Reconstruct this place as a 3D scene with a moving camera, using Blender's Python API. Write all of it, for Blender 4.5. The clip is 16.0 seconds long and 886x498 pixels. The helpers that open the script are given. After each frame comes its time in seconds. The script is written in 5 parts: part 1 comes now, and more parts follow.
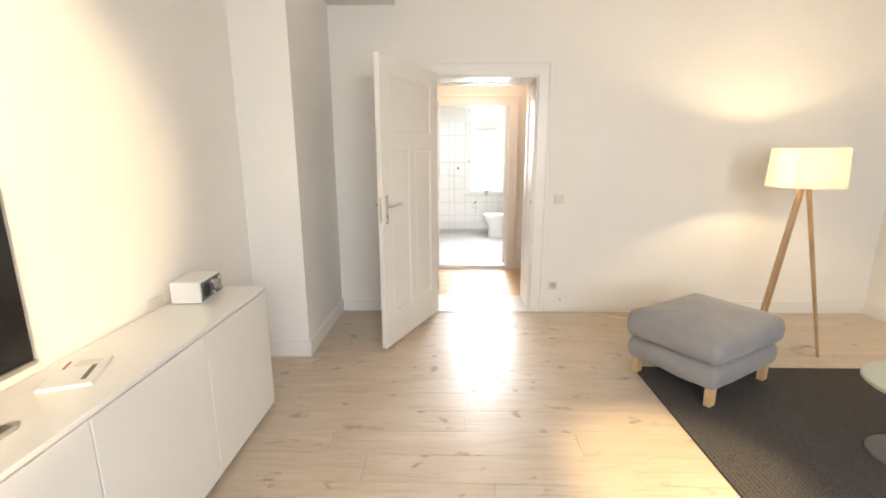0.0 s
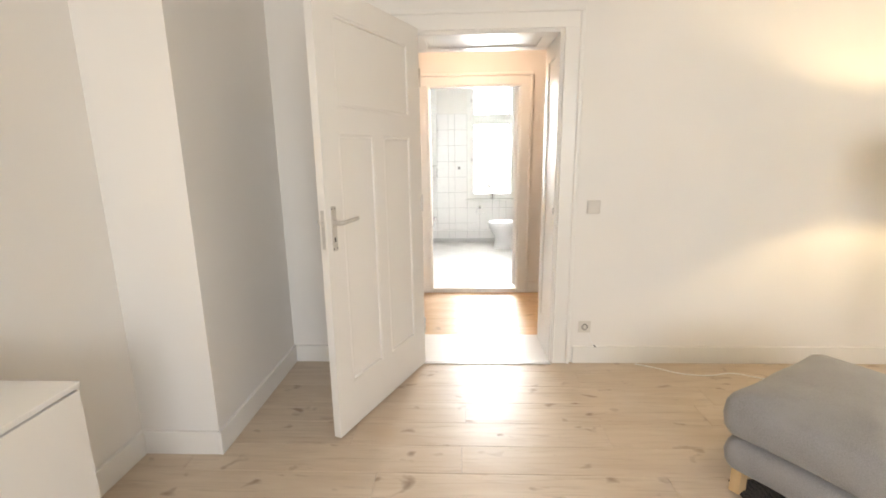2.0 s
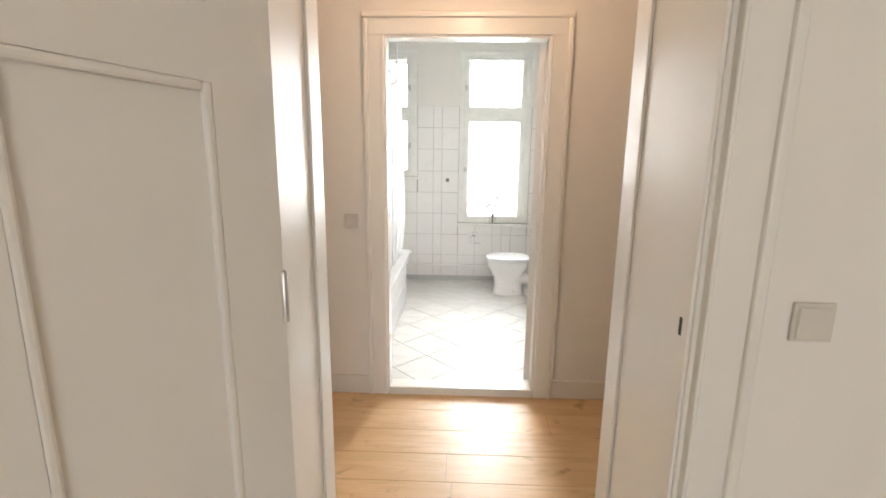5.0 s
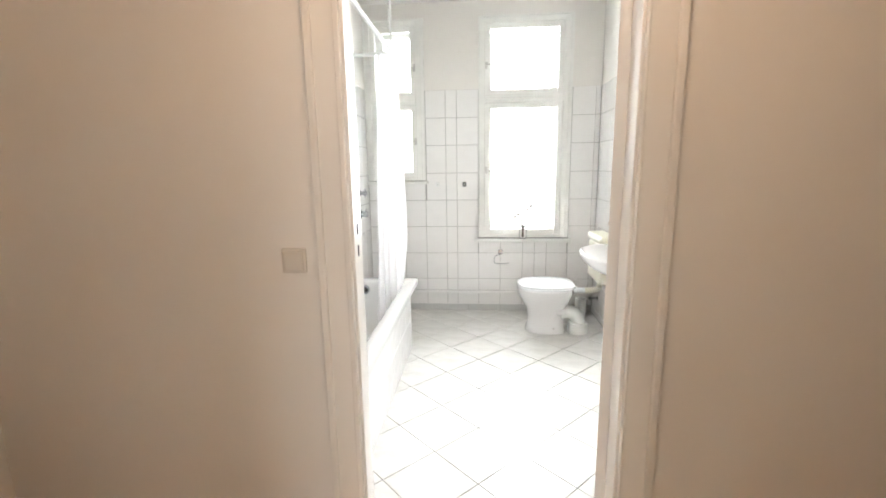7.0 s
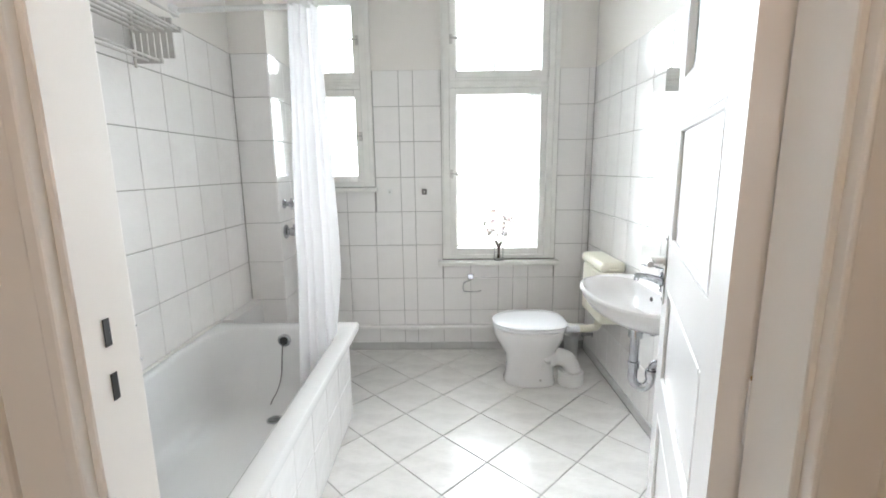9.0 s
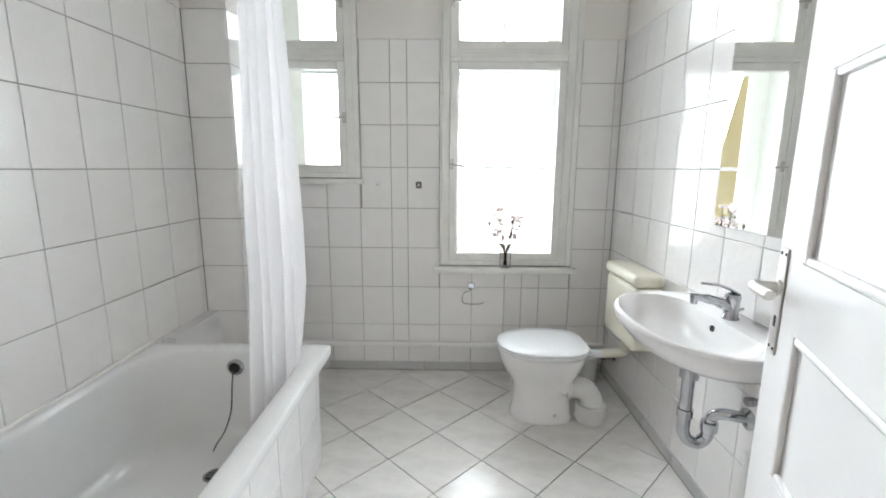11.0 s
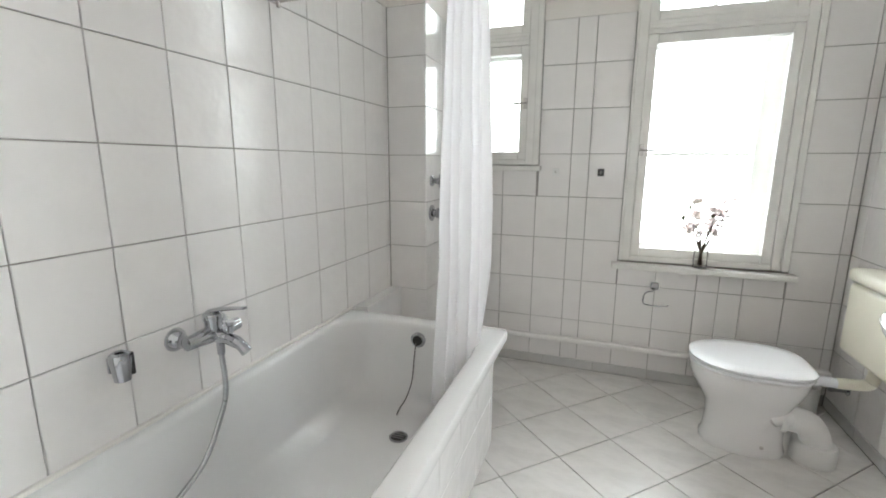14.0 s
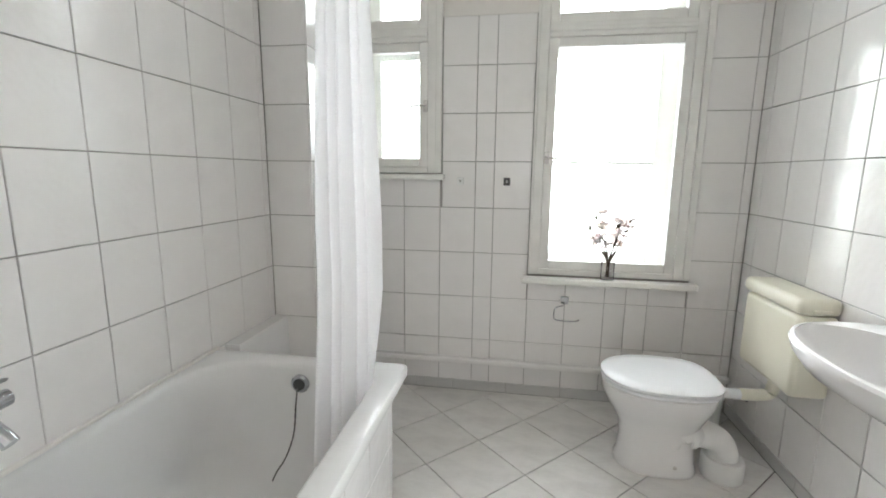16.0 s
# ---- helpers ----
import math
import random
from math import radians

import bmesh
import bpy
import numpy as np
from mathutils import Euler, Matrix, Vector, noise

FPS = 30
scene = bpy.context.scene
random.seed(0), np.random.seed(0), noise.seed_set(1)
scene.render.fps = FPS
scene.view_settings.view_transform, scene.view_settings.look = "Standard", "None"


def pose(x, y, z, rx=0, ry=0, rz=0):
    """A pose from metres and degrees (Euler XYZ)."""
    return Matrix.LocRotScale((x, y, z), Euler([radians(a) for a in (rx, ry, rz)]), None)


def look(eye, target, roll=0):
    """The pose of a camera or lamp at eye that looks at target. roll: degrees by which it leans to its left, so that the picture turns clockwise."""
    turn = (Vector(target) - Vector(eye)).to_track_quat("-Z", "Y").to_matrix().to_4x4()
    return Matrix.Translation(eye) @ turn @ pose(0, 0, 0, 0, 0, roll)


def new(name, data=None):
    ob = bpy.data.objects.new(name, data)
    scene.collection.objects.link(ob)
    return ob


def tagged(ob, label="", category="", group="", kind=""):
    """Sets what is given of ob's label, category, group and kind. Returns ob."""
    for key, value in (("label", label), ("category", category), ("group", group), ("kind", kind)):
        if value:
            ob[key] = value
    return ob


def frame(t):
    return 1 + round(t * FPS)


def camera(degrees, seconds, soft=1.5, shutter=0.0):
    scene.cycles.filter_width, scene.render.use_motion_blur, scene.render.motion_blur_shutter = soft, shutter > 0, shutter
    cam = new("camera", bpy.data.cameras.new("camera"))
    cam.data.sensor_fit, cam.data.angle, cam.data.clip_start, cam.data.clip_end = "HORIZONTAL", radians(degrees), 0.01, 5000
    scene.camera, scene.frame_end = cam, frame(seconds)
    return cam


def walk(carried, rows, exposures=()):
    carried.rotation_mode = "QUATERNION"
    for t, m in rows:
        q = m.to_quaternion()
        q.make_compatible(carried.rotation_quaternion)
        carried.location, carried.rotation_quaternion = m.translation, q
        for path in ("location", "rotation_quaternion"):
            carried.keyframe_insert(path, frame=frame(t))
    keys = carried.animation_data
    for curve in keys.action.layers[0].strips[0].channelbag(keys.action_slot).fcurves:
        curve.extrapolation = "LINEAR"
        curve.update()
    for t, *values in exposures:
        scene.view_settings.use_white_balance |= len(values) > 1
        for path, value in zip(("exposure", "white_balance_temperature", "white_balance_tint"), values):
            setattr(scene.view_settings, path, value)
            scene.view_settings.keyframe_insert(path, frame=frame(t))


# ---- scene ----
cam = camera(90.3, 16.0, soft=1.8)
PATH = [
    (0, (0.179, 0.264, 1.472), (0.132, 2.218, 1.045), -0.1),
    (0.5, (0.201, 0.538, 1.414), (0.177, 2.495, 1.003), -0.3),
    (1, (0.233, 0.827, 1.414), (0.205, 2.78, 0.987), -0.3),
    (1.5, (0.247, 1.109, 1.41), (0.223, 3.061, 0.975), -0.4),
    (2, (0.284, 1.426, 1.398), (0.203, 3.38, 0.981), -0.8),
    (2.5, (0.285, 1.717, 1.392), (0.194, 3.677, 1.005), -0.9),
    (3, (0.31, 2.032, 1.407), (0.209, 3.992, 1.018), -0.7),
    (3.5, (0.331, 2.365, 1.383), (0.209, 4.324, 0.995), -0.6),
    (4, (0.345, 2.704, 1.366), (0.247, 4.664, 0.983), -0.4),
    (4.5, (0.355, 2.999, 1.38), (0.29, 4.96, 0.993), -0.5),
    (5, (0.392, 3.354, 1.374), (0.326, 5.317, 0.996), 0.7),
    (5.2, (0.414, 3.478, 1.377), (0.328, 5.439, 0.995), 0.7),
    (7.3, (0.392, 4.589, 1.346), (0.228, 6.549, 0.983), -0.9),
    (7.5, (0.396, 4.679, 1.36), (0.27, 6.641, 0.989), -0.9),
    (8, (0.402, 4.92, 1.353), (0.353, 6.886, 0.989), -0.7),
    (8.5, (0.441, 5.129, 1.357), (0.383, 7.095, 0.992), -0.7),
    (9, (0.43, 5.33, 1.354), (0.404, 7.298, 0.995), -0.7),
    (9.2, (0.418, 5.408, 1.356), (0.41, 7.377, 1.003), -0.7),
    (11.3, (0.44, 5.837, 1.266), (0.422, 7.803, 0.9), 0.6),
    (11.5, (0.418, 5.849, 1.247), (0.406, 7.814, 0.874), 0.8),
    (12, (0.376, 5.859, 1.237), (0.259, 7.817, 0.845), 0.9),
    (12.5, (0.333, 5.859, 1.236), (0.01, 7.793, 0.844), 0.7),
    (13, (0.296, 5.844, 1.237), (-0.251, 7.728, 0.847), 0.5),
    (13.5, (0.281, 5.832, 1.238), (-0.39, 7.676, 0.851), 0.5),
    (14, (0.284, 5.829, 1.24), (-0.383, 7.675, 0.859), 0.3),
    (14.5, (0.276, 5.849, 1.246), (-0.226, 7.75, 0.881), 0.7),
    (15, (0.269, 5.895, 1.247), (0.013, 7.847, 0.895), 1.3),
    (15.5, (0.296, 5.976, 1.242), (0.079, 7.935, 0.903), 1.1),
    (16, (0.305, 6.118, 1.235), (-0.007, 8.064, 0.896), 0.6),
]
EXPOSURE = [(0.0, 1.33, 6480, 10), (3.5, 1.22, 6600, 10), (4.0, 1.0, 6620, 10), (4.5, 0.92, 6650, 10), (5.2, 0.78, 6600, 10), (7.3, 1.0, 6450, 10), (8.0, 0.68, 6350, 10), (8.5, 0.52, 6250, 10), (9.0, 0.45, 6250, 10), (9.8, 0.3, 6250, 10), (11.3, 0.15, 6280, 10), (12.5, 0.12, 6400, 10), (16.0, 0.12, 6450, 10)]
walk(cam, [(t, look(eye, target, roll)) for t, eye, target, roll in PATH], EXPOSURE)

# ---- light ----
world = bpy.data.worlds.new("world")
scene.world = world
world.use_nodes = True
wn = world.node_tree
sky = wn.nodes.new("ShaderNodeTexSky")
sky.sky_type, sky.sun_disc = "NISHITA", False
sky.sun_elevation, sky.sun_rotation = radians(48), radians(120)
wn.nodes["Background"].inputs["Strength"].default_value = 0.15
wn.links.new(sky.outputs[0], wn.nodes["Background"].inputs["Color"])


def lamp(name, kind, m, energy, colour, size=0.1, size_y=0.0, spread=180):
    data = bpy.data.lights.new(name, kind)
    data.energy, data.color = energy, colour
    if kind == "AREA":
        data.spread = radians(spread)
        data.shape, data.size, data.size_y = "RECTANGLE", size, size_y or size
    elif kind == "SUN":
        data.angle = size
    else:
        data.shadow_soft_size = size
    ob = new(name, data)
    ob.matrix_world = m
    return ob


lamp("sun", "SUN", look((6, 2, 9), (0, 10, 0)), 1.2, (1.0, 0.96, 0.9), radians(10))
DAY = (0.93, 0.97, 1.0)
lamp("bath_window_light", "AREA", look((0.87, 9.0, 1.70), (0.87, 5.0, 0.4)), 74, DAY, 0.84, 2.1, 100)
lamp("bath_small_window_light", "AREA", look((-0.35, 9.0, 1.95), (-0.35, 5.0, 0.6)), 19, DAY, 0.6, 1.5, 100)
lamp("living_window_light", "AREA", look((1.2, -1.66, 1.7), (1.2, 4.0, 1.0)), 44, (0.97, 0.98, 1.0), 2.0, 1.5)
WARM = (1.0, 0.755, 0.40)
lamp("floor_lamp_bulb_light", "POINT", pose(2.725, 3.55, 1.375), 10.5, WARM, 0.034)
lamp("hall_ceiling_bulb_light", "POINT", pose(0.45, 5.1, 2.33), 6.6, (1.0, 0.68, 0.46), 0.06)
# Unseen lamps, placed by guess to cast the warm patches on wall and floor.
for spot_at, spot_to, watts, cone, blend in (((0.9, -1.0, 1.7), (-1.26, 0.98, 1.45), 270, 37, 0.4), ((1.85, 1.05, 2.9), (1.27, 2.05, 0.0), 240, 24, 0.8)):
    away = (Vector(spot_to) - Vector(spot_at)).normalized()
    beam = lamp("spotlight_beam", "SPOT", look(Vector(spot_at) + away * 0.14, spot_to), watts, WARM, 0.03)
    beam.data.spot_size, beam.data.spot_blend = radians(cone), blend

# ---- materials ----


def nodes_of(name):
    m = bpy.data.materials.new(name)
    m.use_nodes = True
    return m, m.node_tree, m.node_tree.nodes["Principled BSDF"]


def add(nt, kind, **values):
    n = nt.nodes.new(kind)
    for k, v in values.items():
        n.inputs[k].default_value = v
    return n


def mix_colour(nt, fac, a, b, mode="MIX"):
    n = nt.nodes.new("ShaderNodeMix")
    n.data_type, n.blend_type = "RGBA", mode
    for slot, v in ((0, fac), (6, a), (7, b)):
        if isinstance(v, bpy.types.NodeSocket):
            nt.links.new(v, n.inputs[slot])
        else:
            n.inputs[slot].default_value = v if slot == 0 else (*v, 1)
    return n.outputs[2]


def ramp(nt, source, lo, hi):
    n = nt.nodes.new("ShaderNodeMapRange")
    n.inputs["From Min"].default_value, n.inputs["From Max"].default_value = lo, hi
    nt.links.new(source, n.inputs["Value"])
    return n.outputs["Result"]


def noise_of(nt, scale, detail=4.0, stretch=None, space="Object", rough=0.55):
    tc = nt.nodes.new("ShaderNodeTexCoord")
    src = tc.outputs[space]
    if stretch:
        mp = nt.nodes.new("ShaderNodeMapping")
        mp.inputs["Scale"].default_value = stretch
        nt.links.new(src, mp.inputs["Vector"])
        src = mp.outputs[0]
    n = add(nt, "ShaderNodeTexNoise", Scale=scale, Detail=detail, Roughness=rough)
    nt.links.new(src, n.inputs["Vector"])
    return n.outputs["Fac"]


def bump(nt, bsdf, height, strength, distance=0.002):
    b = add(nt, "ShaderNodeBump", Strength=strength, Distance=distance)
    nt.links.new(height, b.inputs["Height"])
    nt.links.new(b.outputs[0], bsdf.inputs["Normal"])


def plain(name, colour, rough=0.5, metal=0.0, vary=0.06, scale=6.0, grain=180.0, relief=0.05, coat=0.0, random_tone=0.0, space="Object"):
    """A surface with soft large stains, fine grain and a little relief."""
    m, nt, b = nodes_of(name)
    big = ramp(nt, noise_of(nt, scale, 3, space=space), 0.3, 0.7)
    dark = tuple(c * (1 - vary) for c in colour)
    col = mix_colour(nt, big, dark, colour)
    if random_tone:
        oi = nt.nodes.new("ShaderNodeObjectInfo")
        col = mix_colour(nt, oi.outputs["Random"], col, tuple(c * (1 - random_tone) for c in colour))
    nt.links.new(col, b.inputs["Base Color"])
    fine = noise_of(nt, grain, 3, space=space)
    r = ramp(nt, big, -1.0, 2.0)
    rr = nt.nodes.new("ShaderNodeMapRange")
    rr.inputs["To Min"].default_value, rr.inputs["To Max"].default_value = max(0.02, rough - 0.015), min(1, rough + 0.015)
    nt.links.new(r, rr.inputs["Value"])
    nt.links.new(rr.outputs[0], b.inputs["Roughness"])
    b.inputs["Metallic"].default_value = metal
    b.inputs["Coat Weight"].default_value = coat
    if relief:
        bump(nt, b, fine, relief)
    return m


WALL = plain("wall_paint", (0.82, 0.79, 0.745), 0.85, vary=0.04, scale=1.2, grain=220, relief=0.12)
CEIL = plain("ceiling_paint", (0.87, 0.86, 0.84), 0.9, vary=0.03, scale=1.0, grain=200, relief=0.1)
GLOSS = plain("white_gloss_paint", (0.80, 0.775, 0.73), 0.30, vary=0.02, scale=2.0, grain=45, relief=0.03)
BATHDOOR = plain("bathroom_door_paint", (0.80, 0.79, 0.78), 0.25, vary=0.02, scale=3.0, grain=45, relief=0.03)
WINPAINT = plain("window_paint", (0.85, 0.84, 0.80), 0.35, vary=0.08, scale=9.0, grain=90, relief=0.08)
LACQUER = plain("white_lacquer", (0.80, 0.78, 0.74), 0.22, vary=0.02, scale=2.0, grain=40, relief=0.01)
GROUT = plain("grey_grout", (0.40, 0.38, 0.35), 0.9, vary=0.2, scale=14.0, grain=300, relief=0.2)
CERAMIC = plain("white_ceramic", (0.83, 0.82, 0.81), 0.08, vary=0.02, scale=4.0, grain=30, relief=0.0, coat=0.3)
SEATP = plain("white_seat_plastic", (0.84, 0.85, 0.86), 0.14, vary=0.02, scale=4.0, grain=30, relief=0.0)
ENAMEL = plain("bath_enamel", (0.77, 0.77, 0.76), 0.1, vary=0.04, scale=3.0, grain=30, relief=0.0, coat=0.3)
CREAM = plain("cream_plastic", (0.78, 0.75, 0.62), 0.3, vary=0.05, scale=5.0, grain=80, relief=0.03)
WPLASTIC = plain("white_plastic", (0.82, 0.82, 0.80), 0.35, vary=0.04, scale=8.0, grain=90, relief=0.02)
SWITCHP = plain("switch_plastic", (0.66, 0.62, 0.56), 0.4, vary=0.04, scale=8.0, grain=90, relief=0.02)
CHROME = plain("chrome", (0.50, 0.51, 0.53), 0.06, metal=1.0, vary=0.1, scale=12.0, grain=60, relief=0.01)
STEEL = plain("brushed_steel", (0.62, 0.60, 0.57), 0.32, metal=1.0, vary=0.12, scale=20.0, grain=200, relief=0.04)
BRASS = plain("old_brass", (0.40, 0.26, 0.12), 0.4, metal=0.8, vary=0.3, scale=30.0, grain=120, relief=0.1)
FLOORGROUT = plain("dark_floor_grout", (0.20, 0.185, 0.165), 0.9, vary=0.3, scale=14.0, grain=300, relief=0.2)
DARK = plain("dark_hole", (0.02, 0.02, 0.02), 0.6, vary=0.1)
RUBBER = plain("grey_rubber", (0.10, 0.10, 0.11), 0.6, vary=0.1)
SCREEN = plain("black_screen", (0.006, 0.006, 0.007), 0.12, vary=0.1, relief=0.0)
PAPER = plain("paper", (0.80, 0.79, 0.76), 0.7, vary=0.05, scale=10.0)
INK = plain("printed_bar", (0.16, 0.15, 0.14), 0.7, vary=0.1)
INKRED = plain("printed_brown_bar", (0.35, 0.18, 0.10), 0.7, vary=0.1)
GREYF = plain("speaker_grille", (0.16, 0.16, 0.17), 0.7, vary=0.15, scale=60)
SIDE_TOP = plain("pale_green_table_top", (0.52, 0.54, 0.46), 0.3, vary=0.04)
OAKTRIM = plain("oak_trim", (0.42, 0.26, 0.13), 0.5, vary=0.25, scale=12)
STONE = plain("grey_skirting_tile", (0.62, 0.61, 0.59), 0.3, vary=0.12, scale=10.0, random_tone=0.08)
FACADE = plain("yellow_render", (0.55, 0.41, 0.15), 0.9, vary=0.1, scale=0.6, grain=40, relief=0.2)
EARTH = plain("courtyard_ground", (0.22, 0.22, 0.20), 0.95, vary=0.3, scale=0.3, grain=12, relief=0.3)
STEMM = plain("brown_twig", (0.10, 0.075, 0.05), 0.8, vary=0.3, scale=40)
BUD = plain("green_bud", (0.16, 0.17, 0.10), 0.7, vary=0.2, scale=60)
HOSE = plain("shower_hose_metal", (0.58, 0.59, 0.60), 0.25, metal=1.0, vary=0.1, scale=60)


def tile_material(name, colour, rough, tone, wave):
    """Glazed ceramic: slow waviness in the glaze and a small change of tone from tile to tile."""
    m, nt, b = nodes_of(name)
    oi = nt.nodes.new("ShaderNodeObjectInfo")
    cloud = ramp(nt, noise_of(nt, 9, 4), 0.35, 0.75)
    col = mix_colour(nt, cloud, colour, tuple(c * 0.95 for c in colour))
    col = mix_colour(nt, oi.outputs["Random"], col, tuple(c * (1 - tone) for c in colour))
    nt.links.new(col, b.inputs["Base Color"])
    b.inputs["Roughness"].default_value = rough
    b.inputs["Coat Weight"].default_value = 0.08
    b.inputs["Specular IOR Level"].default_value = 0.36
    b.inputs["Coat Roughness"].default_value = 0.05
    bump(nt, b, noise_of(nt, wave, 2), 0.75, 0.004)
    return m


WTILE = tile_material("white_wall_tile", (0.88, 0.862, 0.84), 0.12, 0.04, 13)
BTILE = tile_material("white_apron_tile", (0.85, 0.84, 0.83), 0.10, 0.03, 9)
FTILE, _nt, _b = nodes_of("marbled_floor_tile")
_oi = _nt.nodes.new("ShaderNodeObjectInfo")
_v = ramp(_nt, noise_of(_nt, 5, 6, rough=0.7, stretch=(1, 2.2, 1)), 0.42, 0.68)
_c = mix_colour(_nt, _v, (0.86, 0.845, 0.815), (0.72, 0.705, 0.675))
_c = mix_colour(_nt, ramp(_nt, _oi.outputs["Random"], 0, 3), _c, (0.62, 0.60, 0.57))
_nt.links.new(_c, _b.inputs["Base Color"])
_b.inputs["Roughness"].default_value = 0.16
bump(_nt, _b, noise_of(_nt, 14, 2), 0.12, 0.003)


def plank_material(name, light, mid, dark):
    """Oak laminate: long grain, knots and a tone of its own for each board."""
    m, nt, b = nodes_of(name)
    oi = nt.nodes.new("ShaderNodeObjectInfo")
    tc = nt.nodes.new("ShaderNodeTexCoord")
    off = nt.nodes.new("ShaderNodeVectorMath")
    off.operation = "MULTIPLY_ADD"
    comb = nt.nodes.new("ShaderNodeCombineXYZ")
    for i in range(3):
        nt.links.new(oi.outputs["Random"], comb.inputs[i])
    nt.links.new(comb.outputs[0], off.inputs[0])
    off.inputs[1].default_value = (37, 53, 11)
    nt.links.new(tc.outputs["Object"], off.inputs[2])

    def tex(scale, stretch, detail, rough=0.6, dist=0.0):
        mp = nt.nodes.new("ShaderNodeMapping")
        mp.inputs["Scale"].default_value = stretch
        nt.links.new(off.outputs[0], mp.inputs["Vector"])
        n = add(nt, "ShaderNodeTexNoise", Scale=scale, Detail=detail, Roughness=rough, Distortion=dist)
        nt.links.new(mp.outputs[0], n.inputs["Vector"])
        return n.outputs["Fac"]

    grain = tex(9, (0.35, 6, 1), 6, 0.65, 0.6)
    flow = tex(3.0, (0.5, 2.6, 1), 3, 0.5, 1.2)
    knot = tex(9.5, (0.8, 1.2, 1), 2, 0.4, 0.4)
    col = mix_colour(nt, ramp(nt, flow, 0.35, 0.68), light, mid)
    col = mix_colour(nt, ramp(nt, grain, 0.50, 0.78), col, tuple(0.6 * a + 0.4 * c for a, c in zip(mid, dark)))
    col = mix_colour(nt, ramp(nt, knot, 0.645, 0.76), col, dark)
    tone = nt.nodes.new("ShaderNodeMapRange")
    tone.inputs["To Min"].default_value, tone.inputs["To Max"].default_value = 0.0, 0.35
    nt.links.new(oi.outputs["Random"], tone.inputs["Value"])
    col = mix_colour(nt, tone.outputs[0], col, mid)
    nt.links.new(col, b.inputs["Base Color"])
    b.inputs["Roughness"].default_value = 0.34
    bump(nt, b, grain, 0.08, 0.001)
    return m


PLANK = plank_material("oak_laminate", (0.60, 0.505, 0.395), (0.52, 0.415, 0.305), (0.24, 0.165, 0.11))
# Hall boards: the oak with warm lamp light and glare put into its colour.
HALLPLANK = plank_material("warm_lit_oak_laminate", (0.76, 0.52, 0.29), (0.66, 0.42, 0.21), (0.34, 0.19, 0.09))


def wood(name, a, c, rough=0.45, axis=(1, 1, 0.12)):
    m, nt, b = nodes_of(name)
    g = ramp(nt, noise_of(nt, 22, 5, stretch=axis, rough=0.6), 0.35, 0.7)
    nt.links.new(mix_colour(nt, g, a, c), b.inputs["Base Color"])
    b.inputs["Roughness"].default_value = rough
    bump(nt, b, g, 0.08, 0.001)
    return m


BIRCH = wood("birch_legs", (0.62, 0.44, 0.24), (0.50, 0.33, 0.16))
LAMPWOOD = wood("lamp_wood", (0.50, 0.33, 0.17), (0.36, 0.21, 0.10))


def fabric(name, colour, scale=420.0, relief=0.5, vary=0.16, weave=True):
    m, nt, b = nodes_of(name)
    cloud = ramp(nt, noise_of(nt, 7, 5), 0.3, 0.72)
    fine = noise_of(nt, scale, 2)
    col = mix_colour(nt, cloud, colour, tuple(c * (1 - vary) for c in colour))
    col = mix_colour(nt, ramp(nt, fine, 0.3, 0.75), tuple(min(1, c * 1.15) for c in colour), col)
    nt.links.new(col, b.inputs["Base Color"])
    b.inputs["Roughness"].default_value = 0.95
    b.inputs["Sheen Weight"].default_value = 0.25
    bump(nt, b, fine, relief, 0.0015)
    return m


SOFA = fabric("grey_upholstery", (0.265, 0.257, 0.256), scale=300.0, vary=0.34)
RUG, _nt, _b = nodes_of("dark_woven_rug")
_tc = _nt.nodes.new("ShaderNodeTexCoord")
_w = add(_nt, "ShaderNodeTexWave", Scale=14.0, Distortion=6.0, Detail=2.0)
_w.inputs["Detail Scale"].default_value = 9.0
_nt.links.new(_tc.outputs["Object"], _w.inputs["Vector"])
_f = noise_of(_nt, 260, 3)
_c = mix_colour(_nt, ramp(_nt, _w.outputs["Fac"], 0.2, 0.9), (0.010, 0.009, 0.009), (0.062, 0.055, 0.051))
_c = mix_colour(_nt, ramp(_nt, _f, 0.35, 0.75), _c, (0.10, 0.088, 0.08))
_nt.links.new(_c, _b.inputs["Base Color"])
_b.inputs["Roughness"].default_value = 1.0
bump(_nt, _b, _f, 0.8, 0.004)


def translucent(name, colour, glow=0.6):
    """Thin cloth: light passes through it and scatters."""
    m, nt, b = nodes_of(name)
    weave = ramp(nt, noise_of(nt, 300, 2), 0.3, 0.7)
    col = mix_colour(nt, weave, colour, tuple(c * 0.94 for c in colour))
    nt.links.new(col, b.inputs["Base Color"])
    b.inputs["Roughness"].default_value = 0.9
    t = add(nt, "ShaderNodeBsdfTranslucent")
    nt.links.new(col, t.inputs["Color"])
    mx = add(nt, "ShaderNodeMixShader", Fac=glow)
    nt.links.new(b.outputs[0], mx.inputs[1])
    nt.links.new(t.outputs[0], mx.inputs[2])
    nt.links.new(mx.outputs[0], nt.nodes["Material Output"].inputs["Surface"])
    return m


CURTAIN = translucent("white_shower_cloth", (0.97, 0.965, 0.97), 0.62)
PETAL = translucent("pale_pink_petal", (0.92, 0.85, 0.83), 0.6)
SHADE = translucent("linen_lamp_shade", (0.86, 0.82, 0.74), 0.5)

